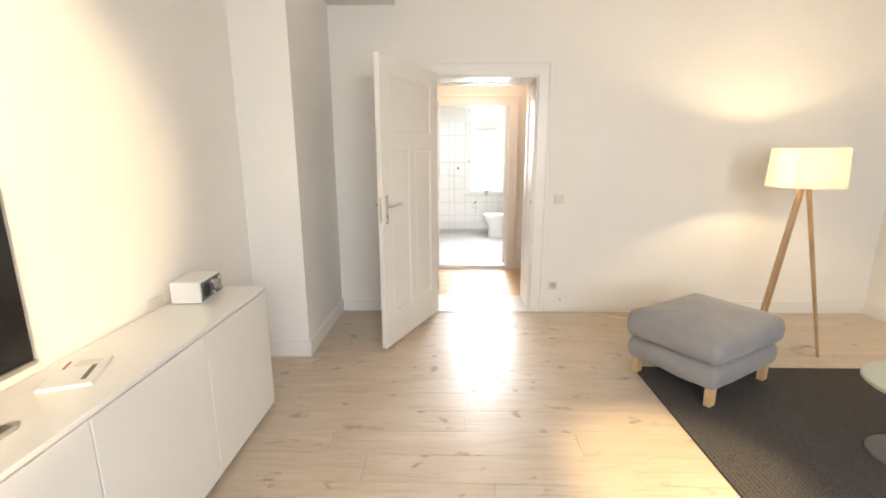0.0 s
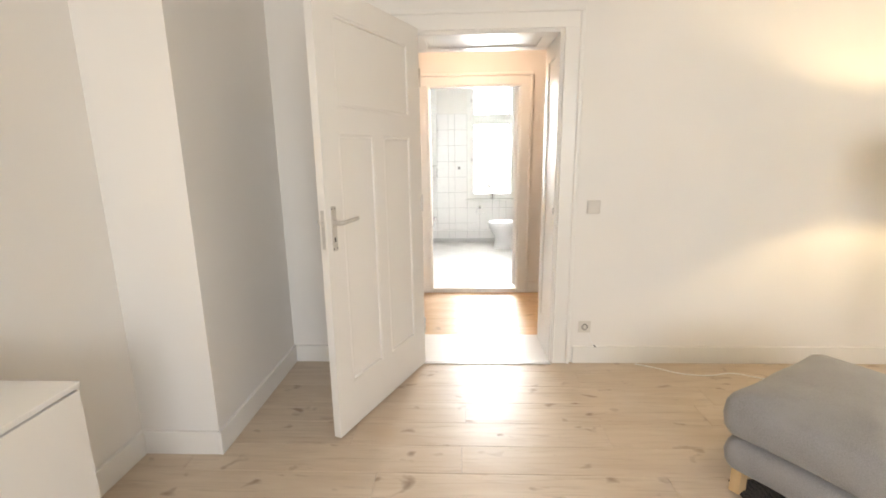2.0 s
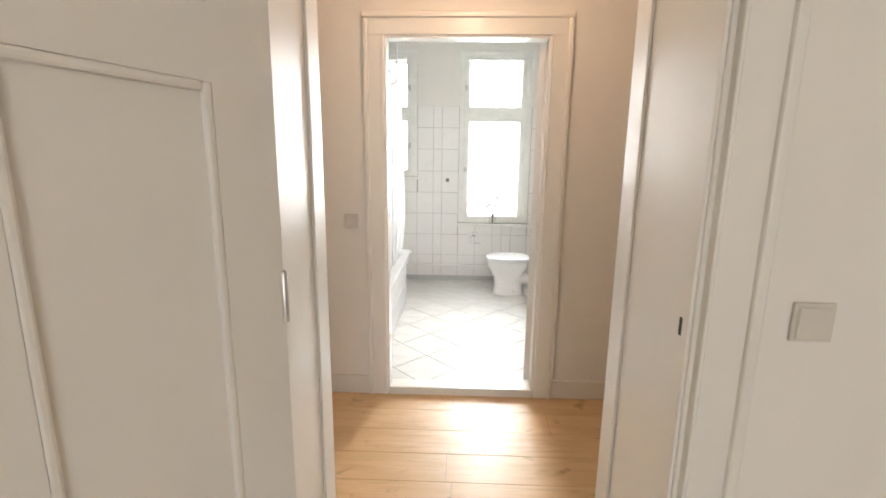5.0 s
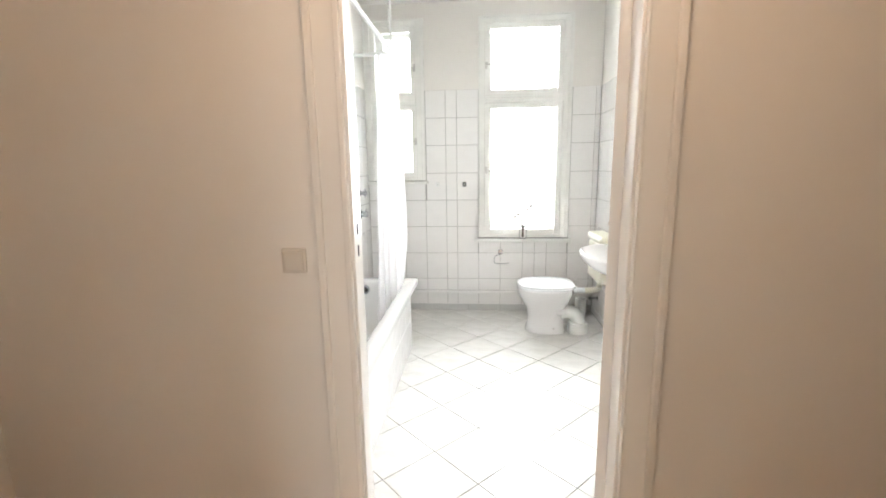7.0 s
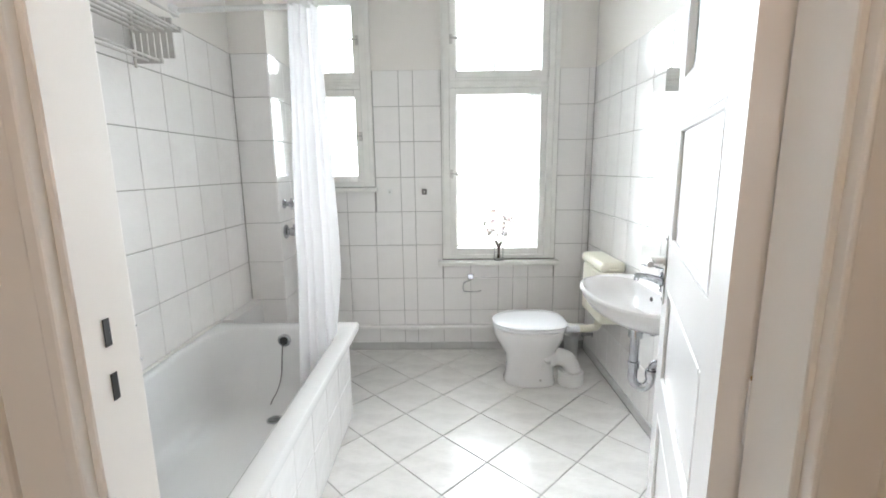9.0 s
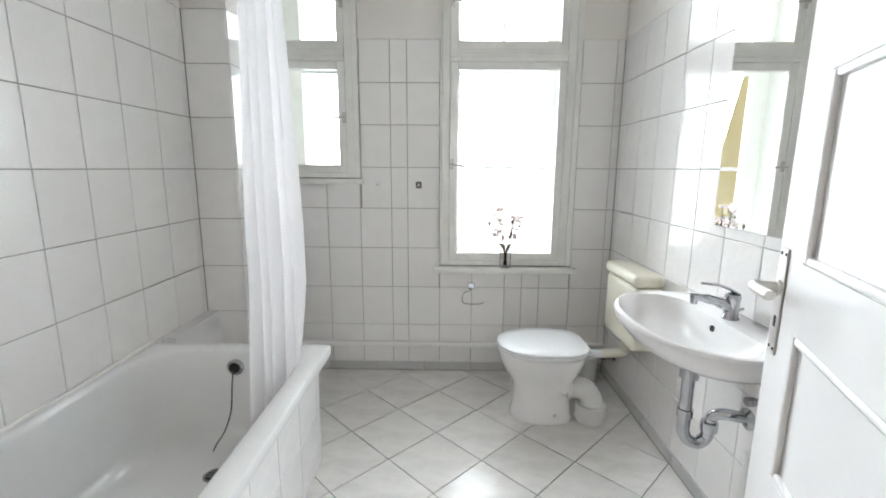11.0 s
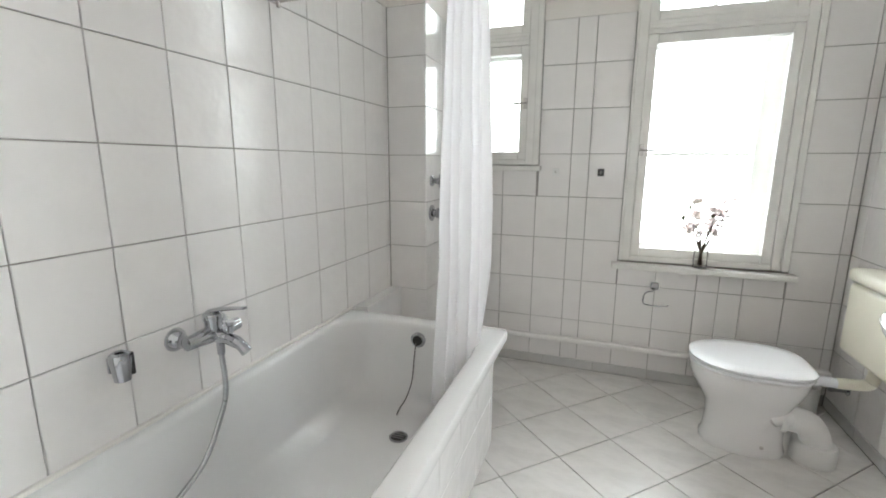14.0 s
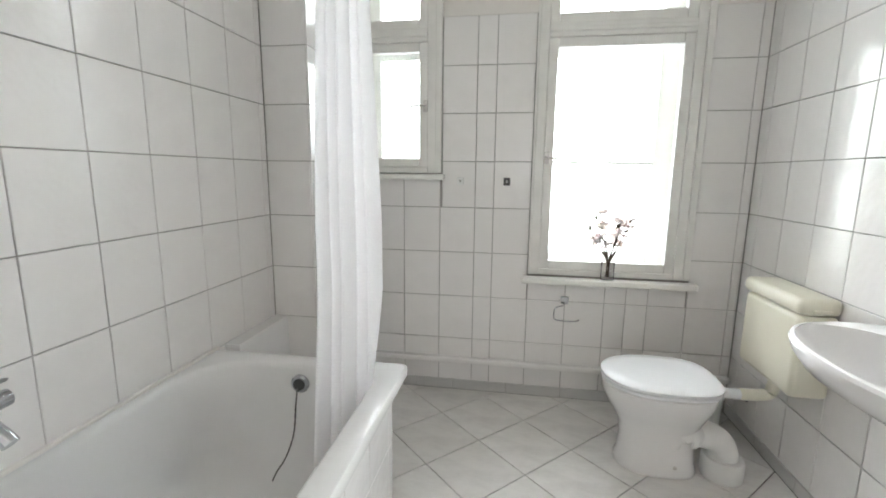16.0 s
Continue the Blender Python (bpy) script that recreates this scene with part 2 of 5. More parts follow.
GLASS, _nt, _b = nodes_of("clear_glass")
_b.inputs["Base Color"].default_value = (0.97, 0.99, 0.98, 1)
_b.inputs["Roughness"].default_value, _b.inputs["IOR"].default_value, _b.inputs["Transmission Weight"].default_value = 0.0, 1.45, 1.0
VASEGLASS, _nt, _b = nodes_of("thin_vase_glass")
_b.inputs["Base Color"].default_value = (1, 1, 1, 1)
_b.inputs["Roughness"].default_value, _b.inputs["IOR"].default_value, _b.inputs["Transmission Weight"].default_value = 0.0, 1.2, 1.0
FROST, _nt, _b = nodes_of("frosted_glass")
_b.inputs["Base Color"].default_value = (0.93, 0.97, 0.95, 1)
_b.inputs["IOR"].default_value, _b.inputs["Transmission Weight"].default_value = 1.3, 1.0
_n = noise_of(_nt, 90, 3)
_r = _nt.nodes.new("ShaderNodeMapRange")
_r.inputs["To Min"].default_value, _r.inputs["To Max"].default_value = 0.35, 0.6
_nt.links.new(_n, _r.inputs["Value"])
_nt.links.new(_r.outputs[0], _b.inputs["Roughness"])
bump(_nt, _b, noise_of(_nt, 45, 2), 0.4, 0.003)
MIRROR, _nt, _b = nodes_of("mirror_glass")
_b.inputs["Base Color"].default_value = (0.90, 0.91, 0.90, 1)
_b.inputs["Metallic"].default_value, _b.inputs["Roughness"].default_value = 1.0, 0.01
BULB, _nt, _b = nodes_of("lit_bulb")
_b.inputs["Emission Color"].default_value, _b.inputs["Emission Strength"].default_value = (1.0, 0.72, 0.38, 1), 8.0

DARKSTEEL, _nt, _b = nodes_of("tarnished_steel")
_b.inputs["Base Color"].default_value = (0.12, 0.115, 0.11, 1)
_b.inputs["Metallic"].default_value, _b.inputs["Roughness"].default_value = 0.8, 0.45

# ---- shapes ----


def box(bm, x0, y0, z0, x1, y1, z1, bevel=0.0, seg=1):
    made = bmesh.ops.create_cube(bm, size=1.0)["verts"]
    bmesh.ops.scale(bm, vec=(x1 - x0, y1 - y0, z1 - z0), verts=made)
    bmesh.ops.translate(bm, vec=((x0 + x1) / 2, (y0 + y1) / 2, (z0 + z1) / 2), verts=made)
    if bevel:
        edges = list({e for v in made for e in v.link_edges})
        out = bmesh.ops.bevel(bm, geom=edges, offset=bevel, segments=seg, affect="EDGES", profile=0.5)
        return list({v for f in out["faces"] for v in f.verts})
    return made


def boxes(*rows, bevel=0.0, seg=1):
    bm = bmesh.new()
    for r in rows:
        box(bm, *r, bevel=bevel, seg=seg)
    return bm


def tube(bm, points, radius, sides=10, caps=True):
    """A round bar along points; radius is one number or one for each point."""
    pts = [Vector(p) for p in points]
    rings = []
    up = Vector((0, 0, 1))
    for i, p in enumerate(pts):
        d = (pts[min(i + 1, len(pts) - 1)] - pts[max(i - 1, 0)]).normalized()
        ref = up if abs(d.dot(up)) < 0.95 else Vector((1, 0, 0))
        a = d.cross(ref).normalized()
        b = d.cross(a).normalized()
        r = radius[i] if isinstance(radius, (list, tuple)) else radius
        rings.append([bm.verts.new(p + a * (r * math.cos(k * math.tau / sides)) + b * (r * math.sin(k * math.tau / sides))) for k in range(sides)])
    for lo, hi in zip(rings, rings[1:]):
        for k in range(sides):
            bm.faces.new((lo[k], lo[(k + 1) % sides], hi[(k + 1) % sides], hi[k]))
    if caps:
        bm.faces.new(list(reversed(rings[0])))
        bm.faces.new(rings[-1])
    return bm


def bend(points, steps=6):
    """Points rounded by a Catmull-Rom curve."""
    p = [Vector(q) for q in points]
    p = [p[0] * 2 - p[1], *p, p[-1] * 2 - p[-2]]
    out = []
    for a, b, c, d in zip(p, p[1:], p[2:], p[3:]):
        for k in range(steps):
            t = k / steps
            out.append(0.5 * (2 * b + (c - a) * t + (2 * a - 5 * b + 4 * c - d) * t * t + (3 * b - a - 3 * c + d) * t ** 3))
    return out + [p[-2]]


def lathe(bm, profile, sides=28, centre=(0, 0, 0), axis="z", close=True):
    """Turns (radius, height) pairs about an axis."""
    rings = []
    for r, h in profile:
        ring = []
        for k in range(sides):
            a = k * math.tau / sides
            u, v = r * math.cos(a), r * math.sin(a)
            q = {"z": (u, v, h), "x": (h, u, v), "y": (u, h, v)}[axis]
            ring.append(bm.verts.new(Vector(q) + Vector(centre)))
        rings.append(ring)
    for lo, hi in zip(rings, rings[1:]):
        for k in range(sides):
            bm.faces.new((lo[k], lo[(k + 1) % sides], hi[(k + 1) % sides], hi[k]))
    if close:
        bm.faces.new(list(reversed(rings[0])))
        bm.faces.new(rings[-1])
    return bm


def loft(bm, rings, cap_lo=True, cap_hi=True):
    vs = [[bm.verts.new(p) for p in ring] for ring in rings]
    n = len(vs[0])
    for lo, hi in zip(vs, vs[1:]):
        for k in range(n):
            bm.faces.new((lo[k], lo[(k + 1) % n], hi[(k + 1) % n], hi[k]))
    if cap_lo:
        bm.faces.new(list(reversed(vs[0])))
    if cap_hi:
        bm.faces.new(vs[-1])
    return bm


def mesh_of(name, bm, material, smooth=False):
    bmesh.ops.recalc_face_normals(bm, faces=bm.faces)
    me = bpy.data.meshes.new(name)
    bm.to_mesh(me)
    bm.free()
    me.materials.append(material)
    if smooth:
        me.shade_smooth()
        me.set_sharp_from_angle(angle=radians(38))
    return me


def part(name, bm, material, parent, label="", smooth=False):
    ob = new(name, mesh_of(name, bm, material, smooth))
    ob.parent = parent
    if label:
        tagged(ob, label)
    return ob


def thing(name, at, label, category, group="", rz=0.0):
    ob = new(name)
    ob.matrix_world = pose(*at, 0, 0, rz)
    return tagged(ob, label, category, group)


def solid(name, bm, material, label, category, kind="structure", smooth=False):
    ob = new(name, mesh_of(name, bm, material, smooth))
    return tagged(ob, label, category, kind=kind)


def slab(axis, t0, t1, u0, u1, z0, z1, holes=()):
    """A wall of thickness t0..t1 that runs along u, with openings (u0, z0, u1, z1) cut right through it."""
    us = sorted({u0, u1, *[min(max(h[i], u0), u1) for h in holes for i in (0, 2)]})
    zs = sorted({z0, z1, *[min(max(h[i], z0), z1) for h in holes for i in (1, 3)]})
    full = {(i, j) for i in range(len(us) - 1) for j in range(len(zs) - 1)
            if not any(h[0] < (us[i] + us[i + 1]) / 2 < h[2] and h[1] < (zs[j] + zs[j + 1]) / 2 < h[3] for h in holes)}
    bm = bmesh.new()

    def put(t, u, z):
        return bm.verts.new((u, t, z) if axis == "x" else (t, u, z))

    for i, j in full:
        a, b, c, d = us[i], us[i + 1], zs[j], zs[j + 1]
        for t in (t0, t1):
            bm.faces.new([put(t, a, c), put(t, b, c), put(t, b, d), put(t, a, d)])
        for (di, dj), (p, q) in (((-1, 0), ((a, c), (a, d))), ((1, 0), ((b, c), (b, d))), ((0, -1), ((a, c), (b, c))), ((0, 1), ((a, d), (b, d)))):
            if (i + di, j + dj) not in full:
                bm.faces.new([put(t0, *p), put(t0, *q), put(t1, *q), put(t1, *p)])
    bmesh.ops.remove_doubles(bm, verts=bm.verts, dist=1e-5)
    return bm


# ---- plan ----
WX, EX, SY, NY = -1.26, 4.0, -1.6, 4.25        # living room walls
HS, HN = 4.70, 5.82                           # hall walls
BS, BN, BW, BE = 5.90, 8.472, -0.838, 1.437     # bathroom walls
FLOOR_B = 0.018                                # bathroom floor level
TOP, TOP_B = 2.9, 2.72
D0, D1, DH = -0.028, 0.888, 2.105               # living room door opening
B0, B1, BH = -0.004, 0.848, 2.022                 # bathroom door opening
W0, W1, WZ0, WZ1 = 0.40, 1.155, 0.712, 2.58     # bathroom window opening
V0, V1, VZ0, VZ1 = -0.60, -0.112, 1.235, 2.58    # small bathroom window opening
PX, PY = -0.62, 8.045                           # tiled pier in the bathroom corner

solid("wall_living_north", slab("x", NY, HS, -1.5, 4.2, 0, TOP, [(D0 - 0.025, -1, D1 + 0.025, DH + 0.025)]), WALL, "thick white plastered wall with a doorway", "wall")
solid("wall_living_west", slab("y", WX - 0.2, WX, SY - 0.2, NY, 0, TOP), WALL, "white plastered wall behind the sideboard", "wall")
solid("wall_living_east", slab("y", EX, EX + 0.2, SY - 0.2, NY, 0, TOP), WALL, "white plastered end wall of the living room", "wall")
solid("wall_living_south", slab("x", SY - 0.2, SY, WX, EX, 0, TOP, [(0.2, 0.85, 2.2, 2.45)]), WALL, "white plastered wall with a window opening", "wall")
solid("wall_pier_living", slab("x", 3.27, NY, WX, -0.88, 0, TOP), WALL, "projecting white plastered wall pier", "wall")
solid("wall_soffit_living", boxes((-0.88, 3.9, 2.67, -0.31, NY, TOP)), WALL, "boxed white soffit under the ceiling", "wall")
solid("wall_hall_west", slab("y", -1.6, -1.4, HS, HN, 0, TOP), WALL, "white plastered end wall of the hall", "wall")
solid("wall_hall_east", slab("y", 2.4, 2.6, HS, HN, 0, TOP), WALL, "white plastered end wall of the hall", "wall")
solid("wall_bath_south", slab("x", HN, BS, -1.6, 2.6, 0, TOP, [(B0 - 0.02, -1, B1 + 0.02, BH + 0.02)]), WALL, "white plastered wall with the bathroom doorway", "wall")
wall_bw = solid("wall_bath_west", slab("y", BW - 0.2, BW, BS, BN + 0.36, 0, TOP), GROUT, "tiled bathroom wall beside the bathtub", "wall")
wall_be = solid("wall_bath_east", slab("y", BE, BE + 0.2, BS, BN + 0.36, 0, TOP), GROUT, "tiled bathroom wall with washbasin and mirror", "wall")
wall_bn = solid("wall_bath_north", slab("x", BN, BN + 0.36, BW, BE, 0, TOP, [(W0, WZ0, W1, WZ1), (V0, VZ0, V1, VZ1)]), GROUT, "tiled bathroom window wall", "wall")
wall_bp = solid("wall_bath_pier", slab("x", PY, BN, BW, PX, 0, TOP), GROUT, "tiled pipe shaft in the bathroom corner", "wall")
solid("ceiling_living", boxes((WX - 0.2, SY - 0.2, TOP, EX + 0.2, HS, TOP + 0.15)), CEIL, "plain white ceiling", "ceiling")
solid("ceiling_hall", boxes((-1.6, HS, TOP, 2.6, BS, TOP + 0.15)), CEIL, "plain white ceiling", "ceiling")
solid("ceiling_bath", boxes((BW, BS, TOP_B, BE, BN, TOP_B + 0.15)), CEIL, "plain white ceiling", "ceiling")
floor_l = solid("floor_living", boxes((WX - 0.2, SY - 0.2, -0.2, EX + 0.2, NY, -0.008)), GROUT, "pale oak laminate floor", "floor")
floor_h = solid("floor_hall", boxes((-1.6, HS, -0.2, 2.6, BS, -0.008)), GROUT, "oak laminate floor of the hall", "floor")
floor_b = solid("floor_bath", boxes((BW, BS, -0.2, BE, BN, FLOOR_B - 0.006)), FLOORGROUT, "diagonally laid white marbled tile floor", "floor")
solid("ground", boxes((-60, 9.2, -3.4, 60, 120, -3.2)), EARTH, "grey courtyard ground outside", "ground")

# plaster above the tiles, 6 mm proud of the wall core like the tiles below it
TILE_TOP = 2.01
for nm, rows in (("wall_plaster_west", [(BW, BS, 2.027, BW + 0.005, PY, TOP_B)]),
                 ("wall_plaster_east", [(BE - 0.005, BS, TILE_TOP, BE, BN - 0.006, TOP_B)]),
                 ("wall_plaster_pier", [(BW + 0.006, PY - 0.005, 2.027, PX, PY, TOP_B), (PX, PY - 0.005, 2.027, PX + 0.005, BN - 0.006, TOP_B)]),
                 ("wall_plaster_north", [(PX + 0.006, BN - 0.005, TILE_TOP, V0, BN, TOP_B), (V0, BN - 0.005, VZ1, V1, BN, TOP_B), (V1, BN - 0.005, TILE_TOP, W0, BN, TOP_B),
                                         (W0, BN - 0.005, WZ1, W1, BN, TOP_B), (W1, BN - 0.005, TILE_TOP, BE - 0.006, BN, TOP_B)]),
                 ("wall_plaster_south", [(BW, BS, 0, B0 - 0.124, BS + 0.005, TOP_B), (B1 + 0.124, BS, 0, BE, BS + 0.005, TOP_B), (B0 - 0.124, BS, BH + 0.126, B1 + 0.124, BS + 0.005, TOP_B)])):
    for row in rows:
        solid(nm, boxes(row), WALL, "white painted plaster above the tiles", "wall")

# skirting boards
for nm, r in (("baseboard_north", (1.035, NY - 0.018, 0, EX, NY, 0.12)), ("baseboard_nook", (-0.862, NY - 0.018, 0, D0 - 0.126, NY, 0.12)), ("baseboard_pier_side", (-0.88, 3.25, 0, -0.862, NY, 0.12)),
              ("baseboard_pier_front", (WX + 0.018, 3.252, 0, -0.88, 3.27, 0.12)), ("baseboard_west", (WX, SY, 0, WX + 0.018, 3.27, 0.12)), ("baseboard_east", (EX - 0.018, SY, 0, EX, NY - 0.018, 0.12)),
              ("baseboard_hall_left", (-1.4, HN - 0.016, 0, B0 - 0.12, HN, 0.115)), ("baseboard_hall_right", (B1 + 0.12, HN - 0.016, 0, 2.4, HN, 0.115)),
              ("baseboard_hall_south_left", (-1.4, HS, 0, D0 - 0.11, HS + 0.016, 0.115)), ("baseboard_hall_south_right", (D1 + 0.11, HS, 0, 2.4, HS + 0.016, 0.115))):
    solid(nm, boxes(r, bevel=0.004, seg=2), GLOSS, "white painted wooden skirting board", "skirting board")

# ---- doorways ----


def door_frame(name, x0, x1, top, y0, y1, casing, label, proud=0.02):
    """Panelled lining through the wall with moulded casings on both faces."""
    ob = new(name)
    tagged(ob, label, "door frame", kind="structure")
    for nm, a, b in (("lining", x0 - 0.024, x0), ("lining", x1, x1 + 0.024)):
        part(nm, boxes((a, y0 - 0.004, 0, b, y1 + 0.004, top + 0.024), bevel=0.002), GLOSS, ob)
    part("lining", boxes((x0, y0 - 0.004, top, x1, y1 + 0.004, top + 0.024)), GLOSS, ob)
    if y1 - y0 > 0.3:
        for s, x in ((1, x0), (-1, x1)):
            bm = bmesh.new()
            for ya, yb in ((y0, y0 + 0.1), (y1 - 0.1, y1)):
                box(bm, min(x, x + s * 0.009), ya, 0.0, max(x, x + s * 0.009), yb, top, bevel=0.003, seg=2)
            for za, zb in ((0.0, 0.22), (top - 0.12, top)):
                box(bm, min(x, x + s * 0.009), y0 + 0.1, za, max(x, x + s * 0.009), y1 - 0.1, zb, bevel=0.003, seg=2)
            part("lining_panel_frame", bm, GLOSS, ob)
        bm = bmesh.new()
        for ya, yb in ((y0, y0 + 0.1), (y1 - 0.1, y1)):
            box(bm, x0 + 0.01, ya, top - 0.009, x1 - 0.01, yb, top, bevel=0.003, seg=2)
        for xa, xb in ((x0 + 0.01, x0 + 0.1), (x1 - 0.1, x1 - 0.01)):
            box(bm, xa, y0 + 0.1, top - 0.009, xb, y1 - 0.1, top, bevel=0.003, seg=2)
        part("lining_panel_frame", bm, GLOSS, ob)
    for face, sgn in ((y0, -1), (y1, 1)):
        def deep(d0, d1):
            return (min(face + sgn * d0, face + sgn * d1), max(face + sgn * d0, face + sgn * d1))
        ya, yb = deep(0, proud)
        yc, yd = deep(0, proud + 0.012)
        ye, yf = deep(0, proud + 0.006)
        w = casing
        for a, b, c, d, e, f in ((x0 - w, x0 - 0.012, x0 - w - 0.002, x0 - w + 0.024, x0 - 0.03, x0 - 0.010), (x1 + 0.012, x1 + w, x1 + w - 0.024, x1 + w + 0.002, x1 + 0.010, x1 + 0.02)):
            bm = boxes((a, ya, 0, b, yb, top + 0.012), bevel=0.003, seg=2)
            box(bm, c, yc, 0, d, yd, top + w - 0.025, bevel=0.006, seg=2)
            box(bm, e, ye, 0, f, yf, top + 0.010, bevel=0.004, seg=2)
            part("casing", bm, GLOSS, ob)
        bm = boxes((x0 - w + 0.024, ya, top + 0.012, x1 + w - 0.024, yb, top + w - 0.02), bevel=0.003, seg=2)
        box(bm, x0 - w - 0.004, yc, top + w - 0.024, x1 + w + 0.004, yd, top + w + 0.004, bevel=0.006, seg=2)
        part("casing", bm, GLOSS, ob)
    return ob


frame_l = door_frame("door_frame_1", D0, D1, DH, NY, HS, 0.122, "white gloss-painted panelled doorway lining")
frame_b = door_frame("door_frame_2", B0, B1, BH, HN, BS, 0.118, "white gloss-painted bathroom door frame", 0.016)
for z in (1.082, 1.155):
    part("strike_slot", boxes((B0 - 0.001, 5.850, z - 0.018, B0 + 0.0015, 5.860, z + 0.018)), DARK, frame_b, "black latch slot")
part("strike_slot", boxes((D1 - 0.0105, 4.275, 1.015, D1 - 0.0085, 4.285, 1.055)), DARK, frame_l, "dark latch slot")
solid("threshold_living", boxes((D0, NY - 0.015, -0.02, D1, HS + 0.01, 0.004), bevel=0.003), GLOSS, "white painted wooden threshold board", "threshold")
solid("threshold_strip", boxes((D0, NY - 0.045, 0.0005, D1, NY - 0.012, 0.007), bevel=0.003), STEEL, "metal transition strip on the floor", "threshold")
solid("threshold_bath", boxes((B0, HN - 0.012, -0.02, B1, BS + 0.012, 0.047), bevel=0.006, seg=2), GLOSS, "worn white painted raised door threshold", "threshold")


def panel_leaf(parent, width, height, thick, y0, cells, mat, glass=()):
    """Frame of stiles and rails with recessed panels; cells and glass are (x0, z0, x1, z1)."""
    part("leaf_frame", slab("x", y0, y0 + thick, 0, width, 0.012, height, [*cells, *glass]), mat, parent)
    for x0, z0, x1, z1 in cells:
        bm = boxes((x0, y0 + 0.009, z0, x1, y0 + thick - 0.009, z1))
        part("panel", bm, mat, parent)
        bm = bmesh.new()
        for ya, yb in ((y0 + thick - 0.012, y0 + thick + 0.0015), (y0 - 0.0015, y0 + 0.012)):
            w = 0.016
            box(bm, x0, ya, z0, x0 + w, yb, z1, bevel=0.005, seg=2)
            box(bm, x1 - w, ya, z0, x1, yb, z1, bevel=0.005, seg=2)
            box(bm, x0 + w, ya, z0, x1 - w, yb, z0 + w, bevel=0.005, seg=2)
            box(bm, x0 + w, ya, z1 - w, x1 - w, yb, z1, bevel=0.005, seg=2)
        part("panel_moulding", bm, mat, parent)
    for x0, z0, x1, z1 in glass:
        p = part("pane", boxes((x0, y0 + thick / 2 - 0.002, z0, x1, y0 + thick / 2 + 0.002, z1)), FROST, parent, "frosted glass pane")


def lever_set(parent, x, y, s, zs, mat, direction):
    """Back plate with lever and keyhole on the face y; s is the way out of the face."""
    z0, z1, zh, zk = zs
    plate = part("handle_plate", boxes((x - 0.019, min(y, y + s * 0.004), z0, x + 0.019, max(y, y + s * 0.004), z1), bevel=0.0018), mat, parent, "steel door handle plate")
    bm = bmesh.new()
    tube(bm, bend([(x, y, zh), (x, y + s * 0.03, zh), (x + direction * 0.012, y + s * 0.05, zh + 0.002), (x + direction * 0.06, y + s * 0.054, zh + 0.006), (x + direction * 0.118, y + s * 0.052, zh + 0.01)], 4), [0.011] * 8 + [0.010] * 8 + [0.009], 12)
    part("handle", bm, mat, plate, "steel door lever", smooth=True)
    bm = lathe(bmesh.new(), [(0.016, 0), (0.015, s * 0.006)], 20, (x, y + s * 0.003, zh), "y")
    part("rose", bm, mat, plate, smooth=True)
    part("keyhole", boxes((x - 0.005, min(y, y + s * 0.006), zk - 0.012, x + 0.005, max(y, y + s * 0.006), zk + 0.012), bevel=0.002), DARK, plate, "dark keyhole")
    for zz in (z0 + 0.012, z1 - 0.012):
        for dx in (-0.011, 0.011):
            part("screw", lathe(bmesh.new(), [(0.004, 0), (0.002, s * 0.002)], 8, (x + dx, y + s * 0.004, zz), "y"), DARK, plate)


door_l = thing("door_1", (0.02, 4.222, 0), "open cream-white panelled room door with steel lever", "door", rz=-113.2)
tagged(door_l, kind="structure")
panel_leaf(door_l, 0.915, 2.125, 0.04, -0.02, [(0.13, 0.26, 0.415, 1.50), (0.505, 0.26, 0.79, 1.50), (0.13, 1.62, 0.79, 2.01)], GLOSS)
lever_set(door_l, 0.865, 0.02, 1, (0.965, 1.175, 1.098, 1.02), STEEL, -1)
lever_set(door_l, 0.865, -0.02, -1, (0.965, 1.175, 1.098, 1.02), STEEL, -1)
part("latch_plate", boxes((0.9145, -0.009, 0.98, 0.9165, 0.009, 1.16), bevel=0.0005), STEEL, door_l, "steel latch plate")
part("latch", boxes((0.916, -0.006, 1.085, 0.926, 0.006, 1.11), bevel=0.003), STEEL, door_l, "steel latch bolt")
for z in (0.28, 1.1, 1.85):
    part("hinge", lathe(bmesh.new(), [(0.008, z - 0.05), (0.008, z + 0.05), (0.004, z + 0.058)], 12, (0.0, 0.02, 0)), STEEL, door_l, smooth=True)

door_b = thing("door_2", (0.818, 5.926, 0.045), "open white panelled bathroom door with frosted top pane", "door", rz=69.2)
tagged(door_b, kind="structure")
panel_leaf(door_b, 0.82, 1.985, 0.04, -0.04, [(0.13, 0.10, 0.70, 0.565), (0.13, 0.67, 0.70, 0.957), (0.13, 1.087, 0.70, 1.415)], BATHDOOR, [(0.13, 1.54, 0.70, 1.86)])
lever_set(door_b, 0.782, 0.0, 1, (0.888, 1.103, 1.023, 0.955), STEEL, -1)
lever_set(door_b, 0.782, -0.04, -1, (0.888, 1.103, 1.023, 0.955), STEEL, -1)
for z in (0.25, 0.965, 1.70):
    part("hinge", lathe(bmesh.new(), [(0.0075, z - 0.05), (0.0075, z + 0.048)], 12, (-0.006, -0.042, 0)), BATHDOOR, door_b, "old painted hinge", smooth=True)
    part("hinge_pin", lathe(bmesh.new(), [(0.006, z + 0.0482), (0.0065, z + 0.052), (0.003, z + 0.056)], 12, (-0.006, -0.042, 0)), BRASS, door_b, "rusty hinge pin", smooth=True)


